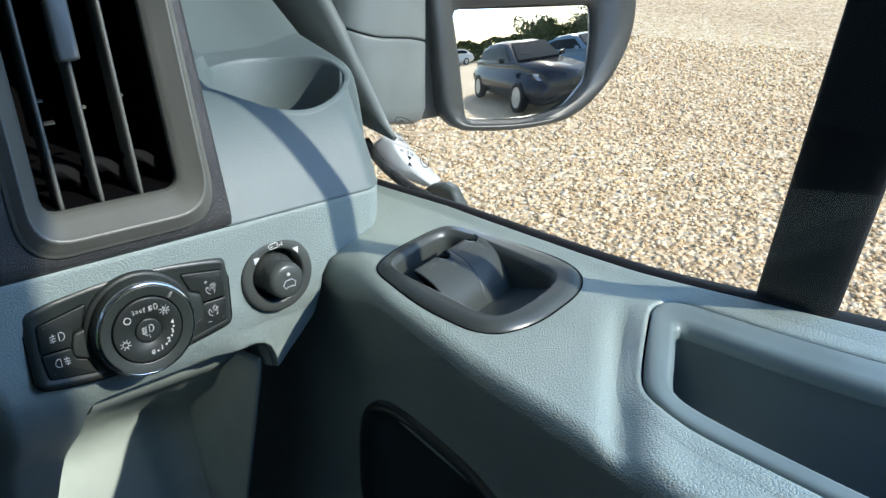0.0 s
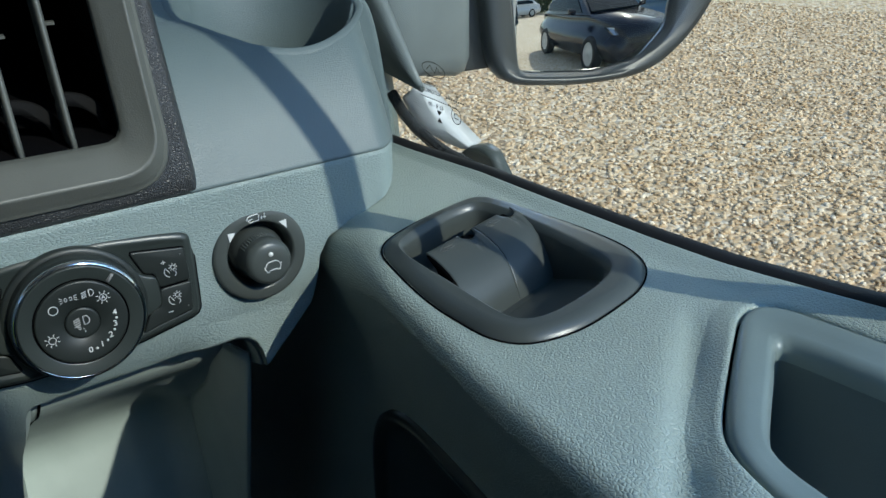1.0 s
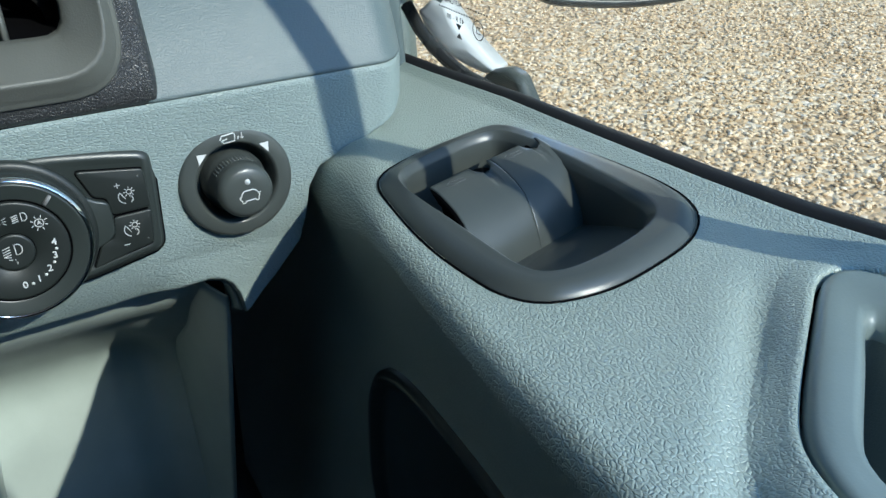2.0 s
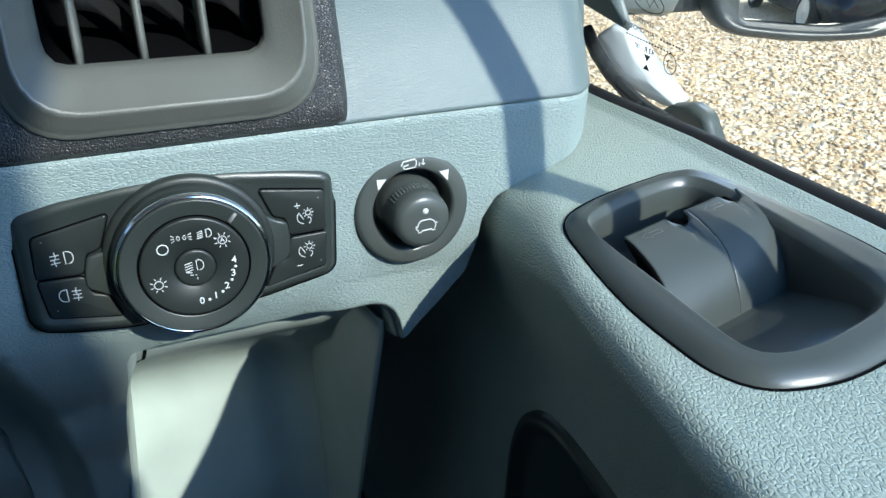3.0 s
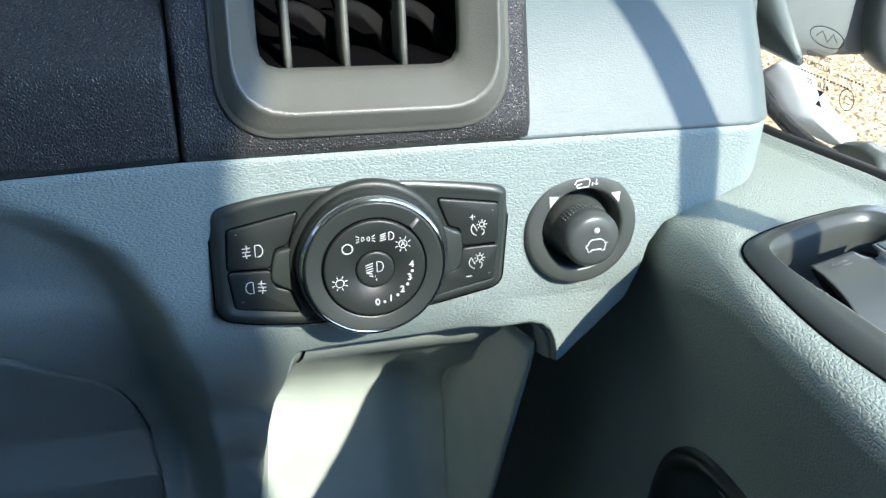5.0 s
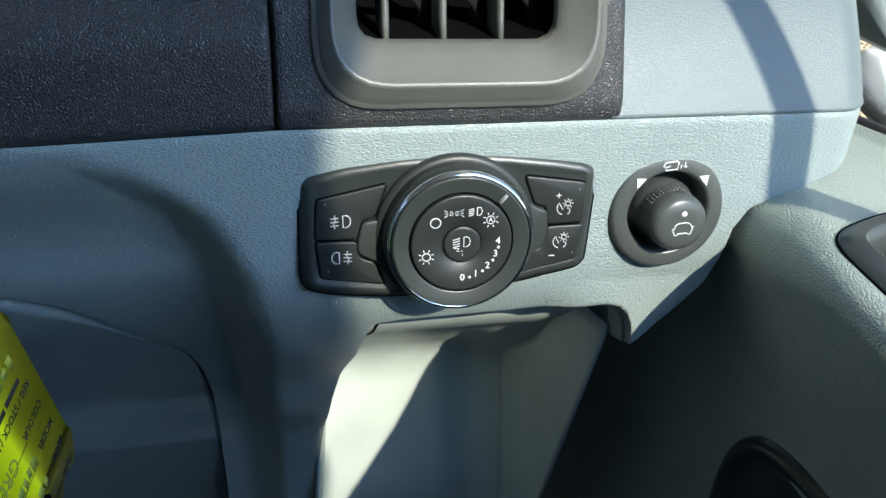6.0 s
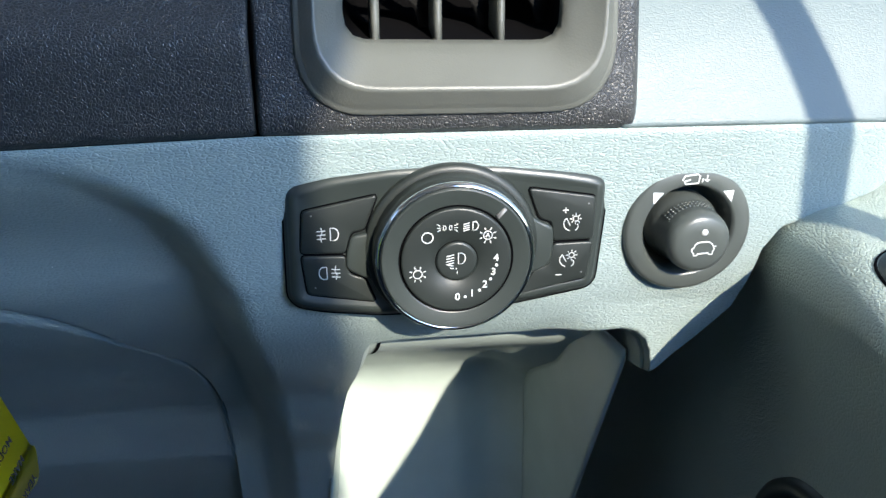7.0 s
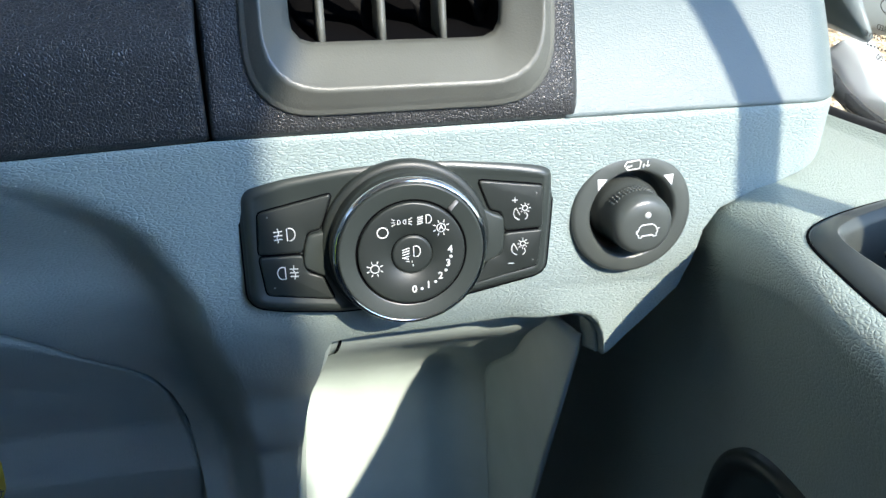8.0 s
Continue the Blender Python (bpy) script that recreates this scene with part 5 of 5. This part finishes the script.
def car(name, label, paint, m, group=""):
    """A parked hatchback, nose to local -y, wheels on z = 0."""
    ob = thing(name, label, "car", at=m.translation, group=group)

    def put(pts):
        return [m @ Vector(p) for p in pts]

    def section(y, w, zlo, zhi, n=10):
        half = [(w * (0.80 + 0.20 * math.sin(math.pi * min(1, k / n * 1.25))), zlo + (zhi - zlo) * k / n) for k in range(n + 1)]
        half[-1] = (w * 0.80, zhi)
        return [(x, y, z) for x, z in half] + [(-x, y, z) for x, z in half[::-1]]

    body = [(-2.18, 0.62, 0.32, 0.62), (-2.12, 0.74, 0.22, 0.74), (-1.95, 0.83, 0.20, 0.84), (-1.4, 0.88, 0.20, 0.93), (-0.85, 0.89, 0.20, 1.00), (0.0, 0.90, 0.20, 0.98), (0.9, 0.90, 0.20, 1.00), (1.6, 0.88, 0.20, 1.03), (1.98, 0.82, 0.25, 1.02), (2.26, 0.74, 0.32, 0.9)]
    part("body", rings([put(section(*b)) for b in body], cap0=True, cap1=True), paint, ob)
    cab = [(-0.95, 0.70, 0.0), (-0.25, 0.62, 0.40), (0.25, 0.61, 0.46), (0.95, 0.61, 0.45), (1.55, 0.60, 0.34), (1.95, 0.62, 0.02)]
    part("roof", rings([put([(0.74 if h < 0.1 else 0.74, y, 0.98), (w, y, 0.98 + h), (w * 0.7, y, 0.99 + h * 1.06), (-w * 0.7, y, 0.99 + h * 1.06), (-w, y, 0.98 + h), (-0.74, y, 0.98)]) for y, w, h in cab], cap0=True, cap1=True), paint, ob, bevel=0.02)
    for s in (1, -1):
        part("side_window", rings([put([(s * (0.748 - 0.30 * (z - 0.98) + off), y, z) for y, z in ((-0.62, 1.03), (-0.16, 1.33), (0.95, 1.35), (1.42, 1.27), (1.52, 1.06))]) for off in (-0.02, 0.012)], cap0=True, cap1=True), M_CARGLASS, ob, smooth=False)
        for y in (-1.32, 1.28):
            wm = m @ Matrix.Translation((s * 0.80, y, 0.32)) @ Matrix.Rotation(radians(90 * s), 4, "Y")
            wheel = part("wheel", lathe([(0.20, -0.1), (0.30, -0.1), (0.32, -0.07), (0.32, 0.08), (0.30, 0.105), (0.225, 0.11), (0.215, 0.09), (0.2, 0.06)], wm, 36, True, True), M_RUBBER, ob)
            part("rim", lathe([(0.215, 0.085), (0.21, 0.10), (0.19, 0.095), (0.06, 0.075), (0.05, 0.085), (0.0, 0.088)], wm, 30, False, False), M_SILVER, wheel)
        hl = rings([put([(s * 0.42, -2.10 + d, 0.66), (s * 0.72, -1.92 + d, 0.68), (s * 0.78, -1.72 + d, 0.80), (s * 0.52, -1.98 + d, 0.77)]) for d in (0.05, -0.06)], cap0=True, cap1=True)
        part("headlight", hl, M_CHROME, ob, smooth=False)
        part("door_mirror", rings([put([(s * (0.90 + dx), -0.62 + dy, 1.00 + dz) for dx, dz in ((0, 0), (0.16, 0.02), (0.16, 0.13), (0, 0.10))]) for dy in (-0.05, 0.06)], cap0=True, cap1=True), paint, ob, bevel=0.02)
    part("windscreen", rings([put([(-0.66, -0.90 - 0.5 * d, 1.005 + 0.85 * d), (0.66, -0.90 - 0.5 * d, 1.005 + 0.85 * d), (0.54, -0.28 - 0.5 * d, 1.375 + 0.85 * d), (-0.54, -0.28 - 0.5 * d, 1.375 + 0.85 * d)]) for d in (-0.03, 0.05)], cap0=True, cap1=True), M_CARGLASS, ob, smooth=False)
    part("grille", rings([put([(-0.40, -2.16 + d, 0.42), (0.40, -2.16 + d, 0.42), (0.44, -2.14 + d, 0.60), (-0.44, -2.14 + d, 0.60)]) for d in (0.05, -0.03)], cap0=True, cap1=True), M_DARK, ob, smooth=False)
    return ob


M_NAVY = mat("dark_navy_car_paint", (0.012, 0.014, 0.026), 0.15)
M_PALEBLUE = mat("pale_blue_car_paint", (0.16, 0.26, 0.36), 0.18)
M_WHITECAR = mat("white_car_paint", (0.75, 0.76, 0.77), 0.2)
car("parked_car", "dark navy hatchback parked on the gravel", M_NAVY, Matrix.Translation((2.15, -6.9, 0)) @ Matrix.Rotation(radians(164), 4, "Z"), "parked cars")
car("parked_car", "pale blue hatchback parked behind the navy one", M_PALEBLUE, Matrix.Translation((5.0, -8.6, 0)) @ Matrix.Rotation(radians(160), 4, "Z"), "parked cars")
car("parked_car", "white hatchback parked far across the yard", M_WHITECAR, Matrix.Translation((-0.6, -27, 0)) @ Matrix.Rotation(radians(240), 4, "Z"), "parked cars")


def leaf_mat():
    m = mat("leaves", (0.05, 0.085, 0.025), 0.7)
    geo = m.node_tree.nodes.new("ShaderNodeNewGeometry")
    r = m.node_tree.nodes.new("ShaderNodeValToRGB")
    r.color_ramp.elements[0].color, r.color_ramp.elements[1].color = (0.025, 0.05, 0.015, 1), (0.10, 0.13, 0.04, 1)
    wire(m, geo.outputs["Random Per Island"], r.inputs["Fac"])
    wire(m, r.outputs["Color"], m.node_tree.nodes["Principled BSDF"].inputs["Base Color"])
    return m


M_LEAF = leaf_mat()
M_BARK = fine("bark", (0.07, 0.05, 0.035), 0.9, 0.03, 0.01)


def tree(seed, height, spread):
    rng = random.Random(seed)
    ob = thing("tree", "broad dark green tree at the edge of the yard", "tree", group="trees behind the yard")
    part("trunk", tube([(0, 0, -0.1), (0.05, 0, height * 0.2), (0.0, 0.1, height * 0.5), (0.1, 0.1, height * 0.8)], 0.16, 8), M_BARK, ob)
    bm = bmesh.new()
    blobs = [(Vector((rng.uniform(-1, 1) * spread * 0.6, rng.uniform(-1, 1) * spread * 0.6, height * rng.uniform(0.25, 0.85))), spread * rng.uniform(0.3, 0.5)) for _ in range(11)]
    for c, r in blobs:
        for _ in range(150):
            d = Vector((rng.gauss(0, 1), rng.gauss(0, 1), rng.gauss(0, 1))).normalized() * r * rng.uniform(0.75, 1.1)
            p, s = c + d, rng.uniform(0.10, 0.22)
            a = Vector((rng.gauss(0, 1), rng.gauss(0, 1), rng.gauss(0, 1))).normalized()
            b = a.orthogonal().normalized()
            bm.faces.new([bm.verts.new(p + a * s), bm.verts.new(p + b * s * 0.6), bm.verts.new(p - a * s), bm.verts.new(p - b * s * 0.6)])
    part("crown", bm, M_LEAF, ob, smooth=False)
    return ob


for k in range(3):
    t0 = tree(10 + k, (4.6, 4.0, 5.2)[k], (2.4, 2.2, 2.7)[k])
    spots = [(9.5 + 7.5 * j + 2.4 * k, -33 - 3 * ((j * 3 + k) % 3)) for j in range(3)]
    t0.location = (*spots[0], 0)
    for p in spots[1:]:
        copy_thing(t0, Matrix.Translation((*p, 0)) @ Matrix.Rotation(p[0], 4, "Z"))


def hedge():
    rng = random.Random(3)
    bm = bmesh.new()
    for k in range(16000):
        x = rng.uniform(-16, 26)
        top = 2.1 + 0.05 * max(0.0, x) + 0.5 * noise.noise((x * 0.5, 0.3, 0)) + 0.25 * noise.noise((x * 1.7, 4.0, 0))
        p = Vector((x, -31 - 1.2 * rng.random() - 0.1 * abs(x), top * rng.random() ** 0.7))
        s_ = rng.uniform(0.10, 0.22)
        a = Vector((rng.gauss(0, 1), rng.gauss(0, 1), rng.gauss(0, 1))).normalized()
        c = a.orthogonal().normalized()
        bm.faces.new([bm.verts.new(p + a * s_), bm.verts.new(p + c * s_ * 0.7), bm.verts.new(p - a * s_), bm.verts.new(p - c * s_ * 0.7)])
    ob = part("hedge", bm, M_LEAF, smooth=False)
    return tagged(ob, "dark green hedge along the edge of the yard", "hedge", kind="stuff")


hedge()
